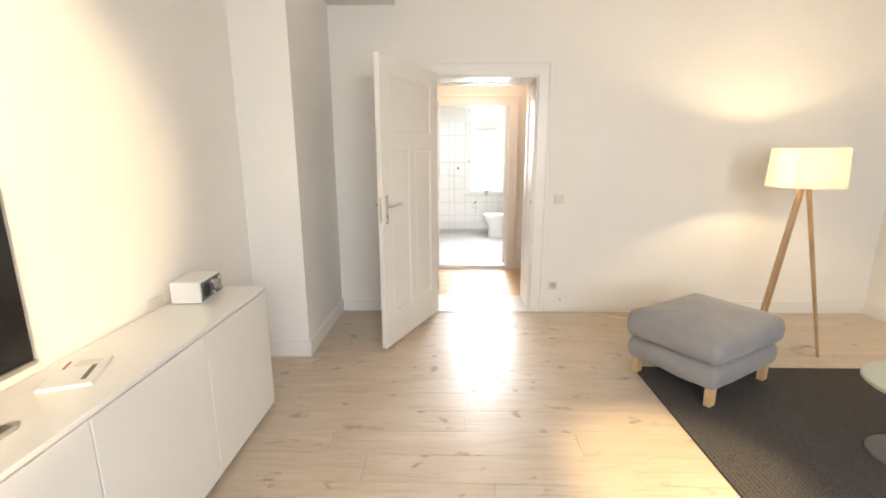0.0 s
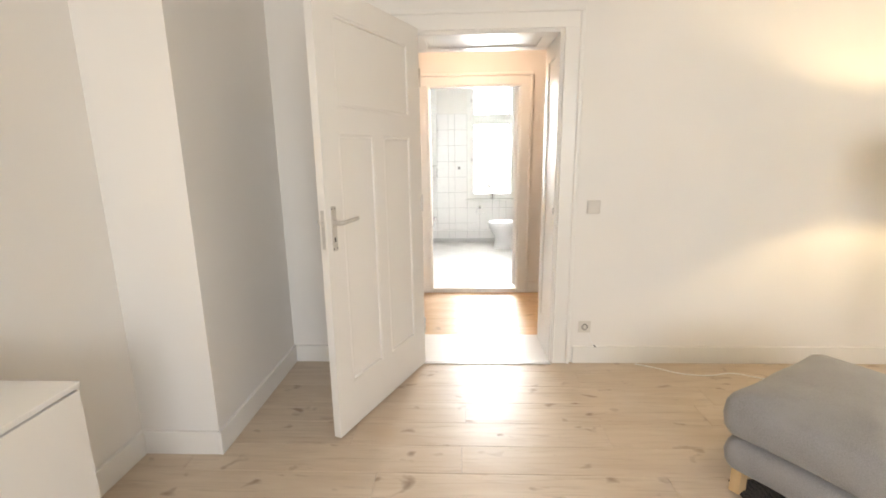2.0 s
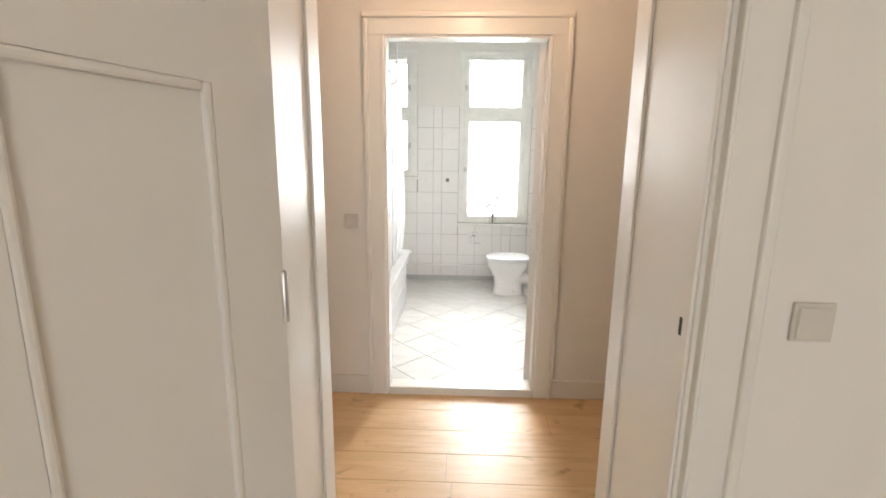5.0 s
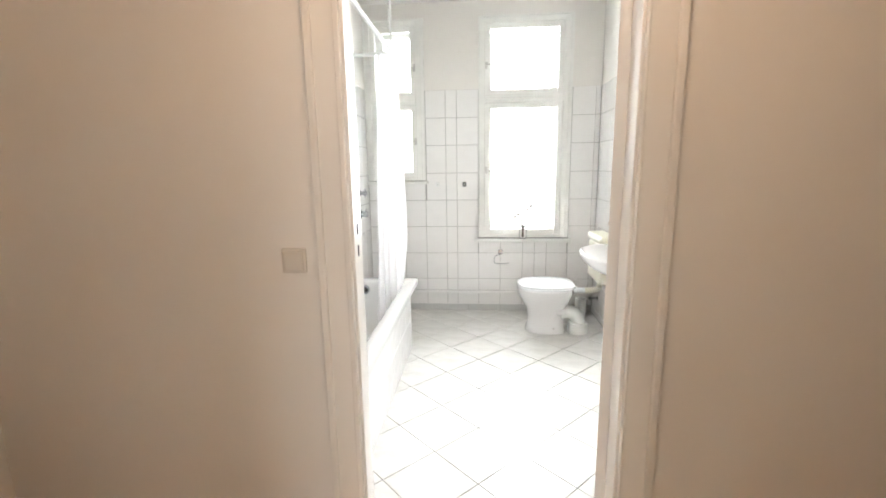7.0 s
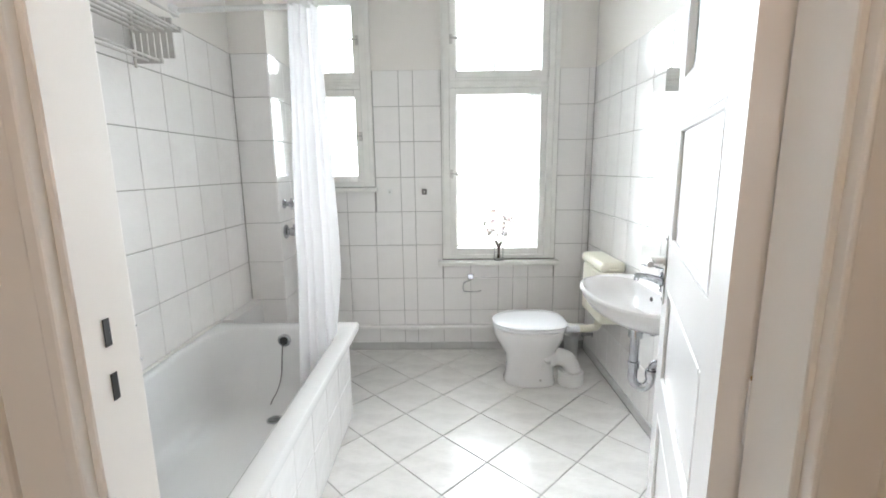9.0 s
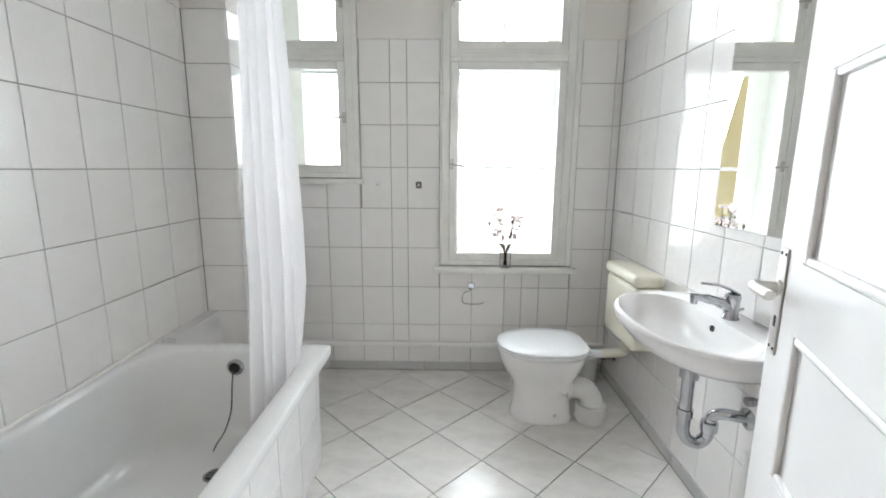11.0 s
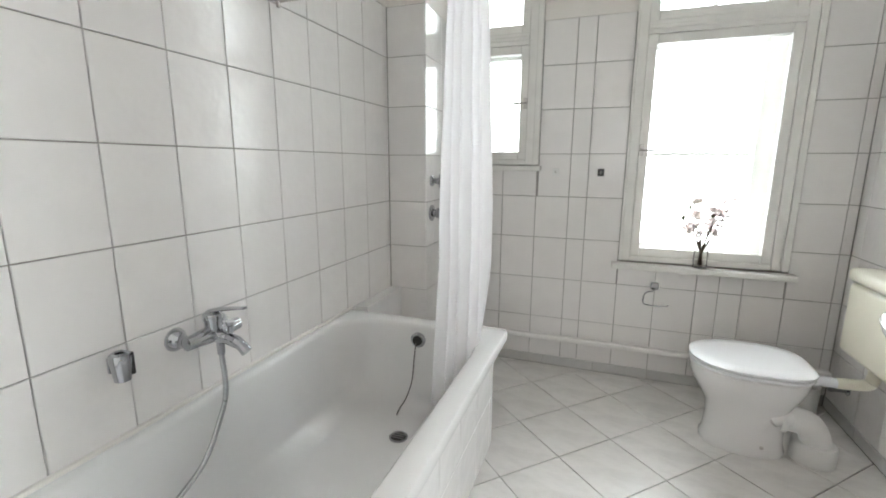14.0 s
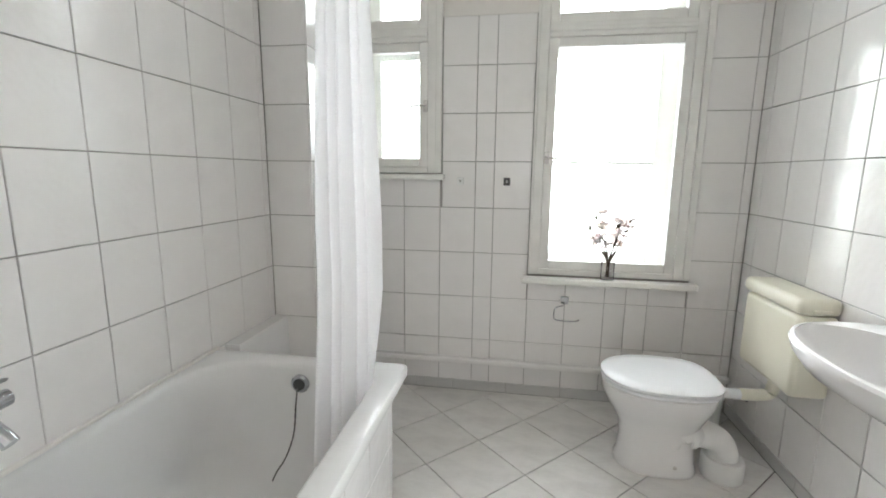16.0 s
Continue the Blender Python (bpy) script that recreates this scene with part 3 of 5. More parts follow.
def wall_plate(name, at, size, rocker, label, cat, face="y"):
    ob = thing(name, at, label, cat)
    h = size / 2
    part("plate", boxes((-h, -0.009, -h, h, 0.0, h), bevel=0.003, seg=2), SWITCHP, ob)
    if rocker:
        part("rocker", boxes((-h * 0.8, -0.013, -h * 0.8, h * 0.8, -0.009, h * 0.8), bevel=0.002), SWITCHP, ob)
    else:
        part("well", lathe(bmesh.new(), [(0.021, -0.0105), (0.02, -0.009), (0.019, -0.004)], 24, (0, 0, 0), "y"), DARK, ob, "round dark socket well", smooth=True)
        part("well_floor", lathe(bmesh.new(), [(0.015, -0.012), (0.015, -0.006)], 20, (0, 0, 0), "y"), SWITCHP, ob)
        for dx in (-0.007, 0.007):
            part("contact_hole", lathe(bmesh.new(), [(0.0028, -0.0128), (0.0028, -0.011)], 8, (dx, 0, 0), "y"), DARK, ob)
    return ob


wall_plate("light_switch", (1.126, NY, 1.063), 0.084, True, "pale square light switch on the white wall", "light switch")
wall_plate("light_switch", (-0.208, HN, 1.055), 0.082, True, "pale square light switch beside bathroom door", "light switch")
wall_plate("wall_socket", (1.11, NY, 0.258), 0.082, False, "pale wall socket above the skirting board", "socket")
cable = thing("loose_cable", (0, 0, 0), "short white cable with dark end below socket", "cable")
part("cord", tube(bmesh.new(), bend([(1.135, 4.238, 0.212), (1.15, 4.232, 0.17), (1.172, 4.228, 0.132)], 6), 0.0025, 8), WPLASTIC, cable, smooth=True)
part("cord_end", tube(bmesh.new(), [(1.172, 4.228, 0.133), (1.186, 4.226, 0.121)], 0.004, 8), DARK, cable, "dark cable end", smooth=True)
bm = tube(bmesh.new(), bend([(1.45, 4.215, 0.005), (1.56, 4.16, 0.005), (1.70, 4.08, 0.005), (1.86, 4.06, 0.005), (2.02, 4.09, 0.005), (2.18, 4.02, 0.005), (2.30, 4.0, 0.006)], 6), 0.004, 8)
cord = thing("extension_cord", (0, 0, 0), "thin white power cord lying on oak floor", "cable")
part("cord", bm, WPLASTIC, cord, smooth=True)
part("plug", boxes((2.29, 3.97, 0.001, 2.37, 4.02, 0.03), bevel=0.008, seg=2), WPLASTIC, cord, "white plug")

# ---- living room things ----
sideboard = thing("sideboard", (WX + 0.02, 0.775, 0), "long low white lacquered sideboard with flat doors", "sideboard")
part("body", boxes((0, 0, 0.03, 0.345, 1.83, 0.722), bevel=0.002), LACQUER, sideboard)
part("top", boxes((-0.0, -0.002, 0.7235, 0.366, 1.834, 0.742), bevel=0.0025, seg=2), LACQUER, sideboard)
part("plinth", boxes((0.02, 0.02, 0.0, 0.30, 1.81, 0.03)), LACQUER, sideboard)
for k in range(3):
    part("door", boxes((0.346, 0.002 + k * 0.61, 0.034, 0.364, 0.608 + k * 0.61, 0.716), bevel=0.002), LACQUER, sideboard)

radio = thing("table_radio", (-1.14, 2.41, 0.742), "white table radio with grey speaker front", "radio", rz=4)
bm = bmesh.new()
box(bm, -0.075, -0.112, 0.004, 0.07, 0.112, 0.112, bevel=0.006, seg=2)
part("case", bm, LACQUER, radio)
part("front_panel", boxes((0.0695, -0.104, 0.012, 0.074, 0.104, 0.104), bevel=0.002), GREYF, radio, "grey radio front")
part("speaker", lathe(bmesh.new(), [(0.036, 0.0735), (0.034, 0.077), (0.028, 0.0765), (0.004, 0.0745)], 28, (0, -0.055, 0.058), "x"), DARK, radio, "round dark speaker", smooth=True)
for y, z, r in ((0.045, 0.06, 0.026), (0.005, 0.085, 0.011), (0.085, 0.085, 0.011), (0.005, 0.03, 0.009), (0.085, 0.03, 0.009)):
    part("dial", lathe(bmesh.new(), [(r, 0.073), (r, 0.083), (r * 0.85, 0.087)], 24, (0, y, z), "x"), STEEL, radio, "silver dial", smooth=True)
for dx in (-0.06, 0.055):
    for dy in (-0.09, 0.09):
        part("foot", lathe(bmesh.new(), [(0.008, 0), (0.008, 0.005)], 10, (dx, dy, 0)), RUBBER, radio)
tagged(new("grey_card", mesh_of("grey_card", boxes((-1.243, 2.19, 0.742, -1.237, 2.285, 0.80), bevel=0.001), SWITCHP)), "small grey panel leaning against the wall", "panel")

tv = thing("television", (-1.258, 1.05, 0), "black flat screen mounted above the sideboard", "television")
part("housing", boxes((0, -0.545, 0.80, 0.038, 0.545, 1.43), bevel=0.004), SCREEN, tv)
part("screen", boxes((0.0382, -0.535, 0.822, 0.040, 0.535, 1.42)), SCREEN, tv)
part("bottom_bezel", boxes((0.0, -0.547, 0.782, 0.043, 0.547, 0.80), bevel=0.002), STEEL, tv, "silver lower bezel")
part("stand", boxes((-0.0, -0.2, 0.742, 0.03, 0.2, 0.785)), STEEL, tv)

mags = thing("magazine", (-1.09, 1.60, 0.742), "white brochure lying on the sideboard", "magazine", rz=-68)
for k in range(3):
    part("sheet", boxes((-0.105 + 0.004 * k, -0.075 + 0.003 * k, 0.0002 + 0.005 * k, 0.105 + 0.004 * k, 0.075, 0.0046 + 0.005 * k), bevel=0.001), PAPER, mags)
part("printed_bar", boxes((-0.03, 0.035, 0.0148, 0.08, 0.05, 0.0154)), INK, mags)
part("printed_bar", boxes((-0.085, -0.05, 0.0148, -0.02, -0.04, 0.0154)), INKRED, mags)
part("printed_picture", boxes((-0.085, -0.02, 0.0148, -0.03, 0.05, 0.0154)), SWITCHP, mags)
tagged(new("remote_control", mesh_of("remote_control", boxes((-1.04, 1.18, 0.742, -0.995, 1.30, 0.758), bevel=0.006, seg=2), STEEL, True)), "small silver remote control on the sideboard", "remote control")

rug = solid("rug", boxes((1.435, 0.55, 0.0, 3.58, 3.13, 0.012), bevel=0.004, seg=2), RUG, "dark charcoal woven rug on oak floor", "rug", kind="")


def cushion(bm, hx, hy, z0, z1, edge, crown=0.0, n=22):
    """Padded block: rounded edges, a crowned top and slight sag between the corners."""
    def loop(inset, z, lift):
        pts = []
        r = max(0.012, edge * 1.3 - inset * 0.4)
        ax, ay = hx - inset, hy - inset
        for k in range(4 * n):
            side, t = divmod(k, n)
            t = t / n
            cx, cy = [(1, -1), (1, 1), (-1, 1), (-1, -1)][side]
            nx, ny = [(1, 1), (-1, 1), (-1, -1), (1, -1)][side]
            a0 = [-90, 0, 90, 180][side]
            if t < 0.4:
                a = radians(a0 + 90 * t / 0.4)
                p = ((ax - r) * cx + r * math.cos(a), (ay - r) * cy + r * math.sin(a))
            else:
                s = (t - 0.4) / 0.6
                a = radians(a0 + 90)
                p0 = ((ax - r) * cx + r * math.cos(a), (ay - r) * cy + r * math.sin(a))
                p1 = ((ax - r) * nx + r * math.cos(a), (ay - r) * ny + r * math.sin(a))
                p = (p0[0] + (p1[0] - p0[0]) * s, p0[1] + (p1[1] - p0[1]) * s)
            wob = noise.noise(Vector((p[0] * 6, p[1] * 6, z * 8))) * 0.006
            pts.append(Vector((p[0] + wob, p[1] + wob, z + lift + wob)))
        return pts
    h = z1 - z0
    rings = [loop(edge, z0, 0), loop(edge * 0.35, z0 + edge * 0.35, 0), loop(0, z0 + edge, 0), loop(-0.006, z0 + h * 0.5, 0), loop(0, z1 - edge, 0), loop(edge * 0.35, z1 - edge * 0.35, 0), loop(edge, z1, 0)]
    for f in (0.3, 0.55, 0.8):
        rings.append(loop(edge + (min(hx, hy) - edge - 0.02) * f, z1, crown * math.sin(f * math.pi / 2)))
    return loft(bm, rings)


ott = thing("ottoman", (1.82, 3.015, 0.0), "grey fabric footstool with loose cushion and wooden legs", "ottoman", rz=31.6)
part("seat_frame", cushion(bmesh.new(), 0.37, 0.293, 0.125, 0.272, 0.032), SOFA, ott, smooth=True)
part("cushion", cushion(bmesh.new(), 0.388, 0.308, 0.278, 0.455, 0.04, 0.026), SOFA, ott, "grey padded cushion", smooth=True)
for dx in (-0.305, 0.305):
    for dy in (-0.245, 0.245):
        part("leg", boxes((dx - 0.03, dy - 0.02, 0.013, dx + 0.03, dy + 0.02, 0.14), bevel=0.004, seg=2), BIRCH, ott, "light birch leg")

lampt = thing("floor_lamp", (2.725, 3.55, 0), "lit tripod floor lamp with white drum shade", "floor lamp")
for fx, fy in ((0.13, -0.23), (-0.16, 0.05), (0.06, 0.28)):
    a = Vector((fx * 0.10, fy * 0.10, 1.235))
    b = Vector((fx, fy, 0.0))
    d = (b - a).normalized()
    side = d.cross(Vector((0, 0, 1))).normalized()
    dep = d.cross(side).normalized()
    rings = []
    for t, w, h in ((0, 0.020, 0.012), (0.45, 0.017, 0.011), (1, 0.009, 0.008)):
        c = a + (b - a) * t
        rings.append([c + side * (w * i) + dep * (h * j) for i, j in ((-1, -0.7), (-0.7, -1), (0.7, -1), (1, -0.7), (1, 0.7), (0.7, 1), (-0.7, 1), (-1, 0.7))])
    part("leg", loft(bmesh.new(), rings), LAMPWOOD, lampt, "warm wooden tripod leg")
bm = bmesh.new()
prof = [(0.236, 1.225), (0.224, 1.50), (0.221, 1.50), (0.233, 1.225), (0.236, 1.225)]
lathe(bm, prof, 64, close=False)
part("shade", bm, SHADE, lampt, "white linen drum shade", smooth=True)
for z, r in ((1.232, 0.2325), (1.493, 0.2205)):
    part("shade_ring", tube(bmesh.new(), [(r * math.cos(a), r * math.sin(a), z) for a in [k * math.tau / 48 for k in range(49)]], 0.0022, 6, False), STEEL, lampt)
bm = bmesh.new()
for k in range(3):
    a = k * math.tau / 3 + 0.4
    tube(bm, [(0.02 * math.cos(a), 0.02 * math.sin(a), 1.25), (0.231 * math.cos(a), 0.231 * math.sin(a), 1.24)], 0.002, 6)
part("shade_spider", bm, STEEL, lampt)
part("hub", lathe(bmesh.new(), [(0.03, 1.215), (0.034, 1.225), (0.034, 1.245), (0.018, 1.25), (0.018, 1.27)], 24), STEEL, lampt, smooth=True)
part("bulb", lathe(bmesh.new(), [(0.013, 1.27), (0.015, 1.28), (0.026, 1.30), (0.027, 1.315), (0.018, 1.334), (0.004, 1.338)], 20), BULB, lampt, "warm lit bulb", smooth=True)

side = thing("side_table", (2.43, 2.17, 0.012), "low round side table with pale greenish top", "side table")
part("tabletop", lathe(bmesh.new(), [(0.262, 0.372), (0.27, 0.378), (0.27, 0.392), (0.264, 0.398)], 56), SIDE_TOP, side, smooth=True)
part("column", lathe(bmesh.new(), [(0.018, 0.02), (0.018, 0.372)], 20), RUBBER, side, "dark metal column", smooth=True)
part("base", lathe(bmesh.new(), [(0.20, 0.0), (0.20, 0.012), (0.19, 0.018), (0.02, 0.022)], 48), RUBBER, side, "dark round base", smooth=True)

sp = thing("ceiling_spotlight", (1.85, 1.05, TOP), "small white ceiling spotlight, switched on", "spotlight")
part("base", lathe(bmesh.new(), [(0.05, 0.0), (0.05, -0.02), (0.046, -0.024)], 28), WPLASTIC, sp, smooth=True)
d = (Vector((1.27, 2.05, 0.0)) - Vector((1.85, 1.05, TOP))).normalized()
part("stem", tube(bmesh.new(), [(0, 0, -0.024), d * 0.07], 0.008, 10), WPLASTIC, sp)
part("head", tube(bmesh.new(), [d * 0.05, d * 0.07, d * 0.13], [0.02, 0.033, 0.035], 24, False), WPLASTIC, sp, smooth=True)
# Out-of-view stand and head, added only to carry the beam on the wall.
rl = thing("unseen_lamp", (0.9, -1.0, 0), "unseen white lamp behind the walker, turned towards the wall", "floor lamp")
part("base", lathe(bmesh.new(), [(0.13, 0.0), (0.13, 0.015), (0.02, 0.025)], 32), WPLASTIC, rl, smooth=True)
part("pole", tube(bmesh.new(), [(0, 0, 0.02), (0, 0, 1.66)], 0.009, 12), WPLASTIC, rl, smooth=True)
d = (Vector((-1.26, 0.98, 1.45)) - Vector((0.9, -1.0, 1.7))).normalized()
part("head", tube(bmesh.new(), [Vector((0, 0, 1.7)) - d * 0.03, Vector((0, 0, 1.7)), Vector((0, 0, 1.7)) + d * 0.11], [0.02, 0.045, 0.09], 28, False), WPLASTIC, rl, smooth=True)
hl = thing("ceiling_lamp", (0.45, 5.1, TOP), "bare warm bulb hanging from the hall ceiling", "ceiling lamp")
part("ceiling_rose", lathe(bmesh.new(), [(0.045, 0.0), (0.042, -0.02), (0.01, -0.035)], 24), WPLASTIC, hl, smooth=True)
part("flex", tube(bmesh.new(), [(0, 0, -0.03), (0, 0, -0.395)], 0.004, 8), WPLASTIC, hl)
part("socket", lathe(bmesh.new(), [(0.018, -0.385), (0.02, -0.395), (0.02, -0.42)], 16), WPLASTIC, hl, smooth=True)
part("bulb", lathe(bmesh.new(), [(0.013, -0.42), (0.016, -0.435), (0.028, -0.46), (0.027, -0.48), (0.016, -0.498), (0.004, -0.502)], 20), BULB, hl, "warm lit bulb", smooth=True)
# living room window behind the walker
win_l = tagged(new("window_3"), "white living room window", "window", kind="structure")
for r in ((0.2, SY - 0.14, 0.85, 0.27, SY - 0.08, 2.45), (2.13, SY - 0.14, 0.85, 2.2, SY - 0.08, 2.45), (0.27, SY - 0.14, 0.85, 2.13, SY - 0.08, 0.92), (0.27, SY - 0.14, 2.38, 2.13, SY - 0.08, 2.45), (1.165, SY - 0.14, 0.92, 1.235, SY - 0.08, 2.38)):
    part("window_frame", boxes(r, bevel=0.004), WINPAINT, win_l)

# ---- bathroom windows ----


def casement(name, x0, x1, z0, z1, transom, label, latch_side, bar_z):
    """Old box window: a blind frame, two sashes with glass, and the outer sashes behind."""
    ob = tagged(new(name), label, "window", kind="structure")
    fy0, fy1 = BN - 0.022, BN + 0.06
    f = 0.045
    for r in ((x0, fy0, z0, x0 + f, fy1, z1), (x1 - f, fy0, z0, x1, fy1, z1), (x0 + f, fy0, z1 - f, x1 - f, fy1, z1), (x0 + f, fy0, z0, x1 - f, fy1, z0 + 0.03)):
        part("window_frame", boxes(r, bevel=0.004, seg=2), WINPAINT, ob)
    bm = boxes((x0 + f, fy0 - 0.004, transom - 0.035, x1 - f, fy1, transom + 0.03), bevel=0.004, seg=2)
    box(bm, x0 + f, fy0 - 0.014, transom - 0.012, x1 - f, fy0, transom + 0.008, bevel=0.004, seg=2)
    part("transom", bm, WINPAINT, ob)
    for a, b, s in ((z0 + 0.03, transom - 0.035, 0.046), (transom + 0.03, z1 - f, 0.046)):
        sx0, sx1 = x0 + f, x1 - f
        sash = part("sash", boxes((sx0, fy0 + 0.006, a, sx0 + s, fy0 + 0.046, b), (sx1 - s, fy0 + 0.006, a, sx1, fy0 + 0.046, b), (sx0 + s, fy0 + 0.006, a, sx1 - s, fy0 + 0.046, a + s), (sx0 + s, fy0 + 0.006, b - s, sx1 - s, fy0 + 0.046, b), bevel=0.005, seg=2), WINPAINT, ob)
        pane = part("pane", boxes((sx0 + s, fy0 + 0.026, a + s, sx1 - s, fy0 + 0.029, b - s)), GLASS, sash, "clear window pane")
        pane.visible_shadow = False
        lx = sx0 + 0.012 if latch_side < 0 else sx1 - 0.012
        lz = a + (b - a) * (0.5 if b < transom else 0.42)
        part("latch_plate", boxes((lx - 0.011, fy0 - 0.002, lz - 0.03, lx + 0.011, fy0 + 0.008, lz + 0.03), bevel=0.002), STEEL, sash, "steel window latch plate")
        bm = tube(bmesh.new(), bend([(lx, fy0, lz), (lx, fy0 - 0.03, lz), (lx - latch_side * 0.02, fy0 - 0.036, lz - 0.002), (lx - latch_side * 0.075, fy0 - 0.034, lz - 0.006)], 4), 0.0065, 10)
        part("latch_handle", bm, STEEL, sash, "steel window handle", smooth=True)
    # outer layer
    oy0, oy1 = BN + 0.26, BN + 0.31
    o = 0.11
    outer = part("outer_sash", boxes((x0, oy0, z0, x0 + o, oy1, z1), (x1 - o, oy0, z0, x1, oy1, z1), (x0 + o, oy0, z0, x1 - o, oy1, z0 + 0.07), (x0 + o, oy0, z1 - 0.07, x1 - o, oy1, z1), (x0 + o, oy0, transom - 0.05, x1 - o, oy1, transom + 0.05), bevel=0.004), WINPAINT, ob)
    if bar_z:
        part("glazing_bar", boxes((x0 + o, oy0 + 0.01, bar_z - 0.011, x1 - o, oy1 - 0.01, bar_z + 0.011), bevel=0.003), WINPAINT, outer)
        part("glazing_bar", boxes(((x0 + x1) / 2 - 0.011, oy0 + 0.01, transom + 0.05, (x0 + x1) / 2 + 0.011, oy1 - 0.01, z1 - 0.07), bevel=0.003), WINPAINT, outer)
    for a, b in ((z0 + 0.07, transom - 0.05), (transom + 0.05, z1 - 0.07)):
        pane = part("pane", boxes((x0 + o, oy0 + 0.024, a, x1 - o, oy0 + 0.027, b)), GLASS, outer)
        pane.visible_shadow = False
    for r in ((x0, fy1, z0, x0 + 0.012, oy0, z1), (x1 - 0.012, fy1, z0, x1, oy0, z1), (x0 + 0.012, fy1, z1 - 0.012, x1 - 0.012, oy0, z1), (x0 + 0.012, fy1, z0, x1 - 0.012, oy0, z0 + 0.02)):
        part("reveal_board", boxes(r), WINPAINT, ob)
    # trim round the opening
    for r in ((x0 - 0.012, BN - 0.03, z0, x0, BN - 0.004, z1 + 0.012), (x1, BN - 0.03, z0, x1 + 0.03, BN - 0.004, z1 + 0.012), (x0, BN - 0.03, z1, x1, BN - 0.004, z1 + 0.012)):
        part("trim", boxes(r, bevel=0.003, seg=2), WINPAINT, ob)
    return ob


win_1 = casement("window_1", W0, W1, WZ0, WZ1, 1.925, "tall white painted double-layer window with steel latches", -1, 1.30)
win_2 = casement("window_2", V0, V1, VZ0, VZ1, 1.925, "small white painted window above the bathtub", 1, 0)
part("window_sill", boxes((0.354, 8.385, 0.672, 1.212, BN - 0.02, 0.704), bevel=0.007, seg=3), WINPAINT, win_1, "white painted sill")
part("window_sill", boxes((PX + 0.01, 8.405, 1.20, -0.062, BN - 0.02, 1.23), bevel=0.007, seg=3), WINPAINT, win_2, "white painted sill")

vase = thing("flower_vase", (0.785, 8.415, 0.704), "glass vase with pale blossoming twigs on sill", "vase")
bm = lathe(bmesh.new(), [(0.028, 0.0), (0.032, 0.003), (0.033, 0.03), (0.033, 0.092), (0.032, 0.095), (0.0305, 0.092), (0.0305, 0.03), (0.028, 0.012)], 24)
part("vase_body", bm, VASEGLASS, vase, "clear glass vase", smooth=True)
rng = random.Random(5)
for k in range(15):
    a = k * 2.4 + rng.uniform(-0.3, 0.3)
    reach, top = rng.uniform(0.04, 0.15), rng.uniform(0.24, 0.39)
    pts = [Vector((0.008 * math.cos(a + 2), 0.008 * math.sin(a + 2), 0.02)), Vector((reach * 0.15 * math.cos(a), reach * 0.1 * math.sin(a), 0.12)),
           Vector((reach * 0.6 * math.cos(a) + rng.uniform(-0.02, 0.02), reach * 0.3 * math.sin(a), top * 0.66)), Vector((reach * math.cos(a), reach * 0.45 * math.sin(a), top))]
    curve = bend(pts, 5)
    twig = part("twig", tube(bmesh.new(), curve, [0.0033 - 0.0012 * i / len(curve) for i in range(len(curve))], 6), STEMM, vase, smooth=True)
    for j in range(rng.choice((3, 4, 5))):
        c = curve[-1] if j == 0 else curve[rng.randrange(9, len(curve) - 1)] + Vector((rng.uniform(-0.014, 0.014), rng.uniform(-0.01, 0.01), 0.008))
        bm = bmesh.new()
        if rng.random() < 0.7:
            for p in range(6):
                b = p * math.tau / 6 + rng.random()
                length, lift = rng.uniform(0.026, 0.04), rng.uniform(0.2, 0.9)
                d = Vector((math.cos(b) * math.cos(lift), math.sin(b) * math.cos(lift), math.sin(lift)))
                s = d.cross(Vector((0, 0, 1))).normalized() * length * 0.42
                n = d.cross(s).normalized() * 0.003
                v = [bm.verts.new(q) for q in (c, c + d * length * 0.5 + s + n, c + d * length, c + d * length * 0.5 - s + n, c + d * length * 0.55 - n)]
                for f in ((0, 1, 4), (1, 2, 4), (2, 3, 4), (3, 0, 4)):
                    bm.faces.new([v[i] for i in f])
            part("blossom", bm, PETAL, twig, "pale pink blossom")
        else:
            lathe(bm, [(0.001, -0.002), (0.008, 0.005), (0.009, 0.013), (0.002, 0.027)], 8, c)
            part("bud", bm, BUD, twig, "greenish bud")

# ---- bathtub corner ----


def rounded(x0, x1, y0, y1, r, z, n=9):
    pts = []
    for cx, cy, a0 in ((x1 - r, y0 + r, -90), (x1 - r, y1 - r, 0), (x0 + r, y1 - r, 90), (x0 + r, y0 + r, 180)):
        for k in range(n + 1):
            a = radians(a0 + 90 * k / n)
            pts.append(Vector((cx + r * math.cos(a), cy + r * math.sin(a), z)))
    return pts


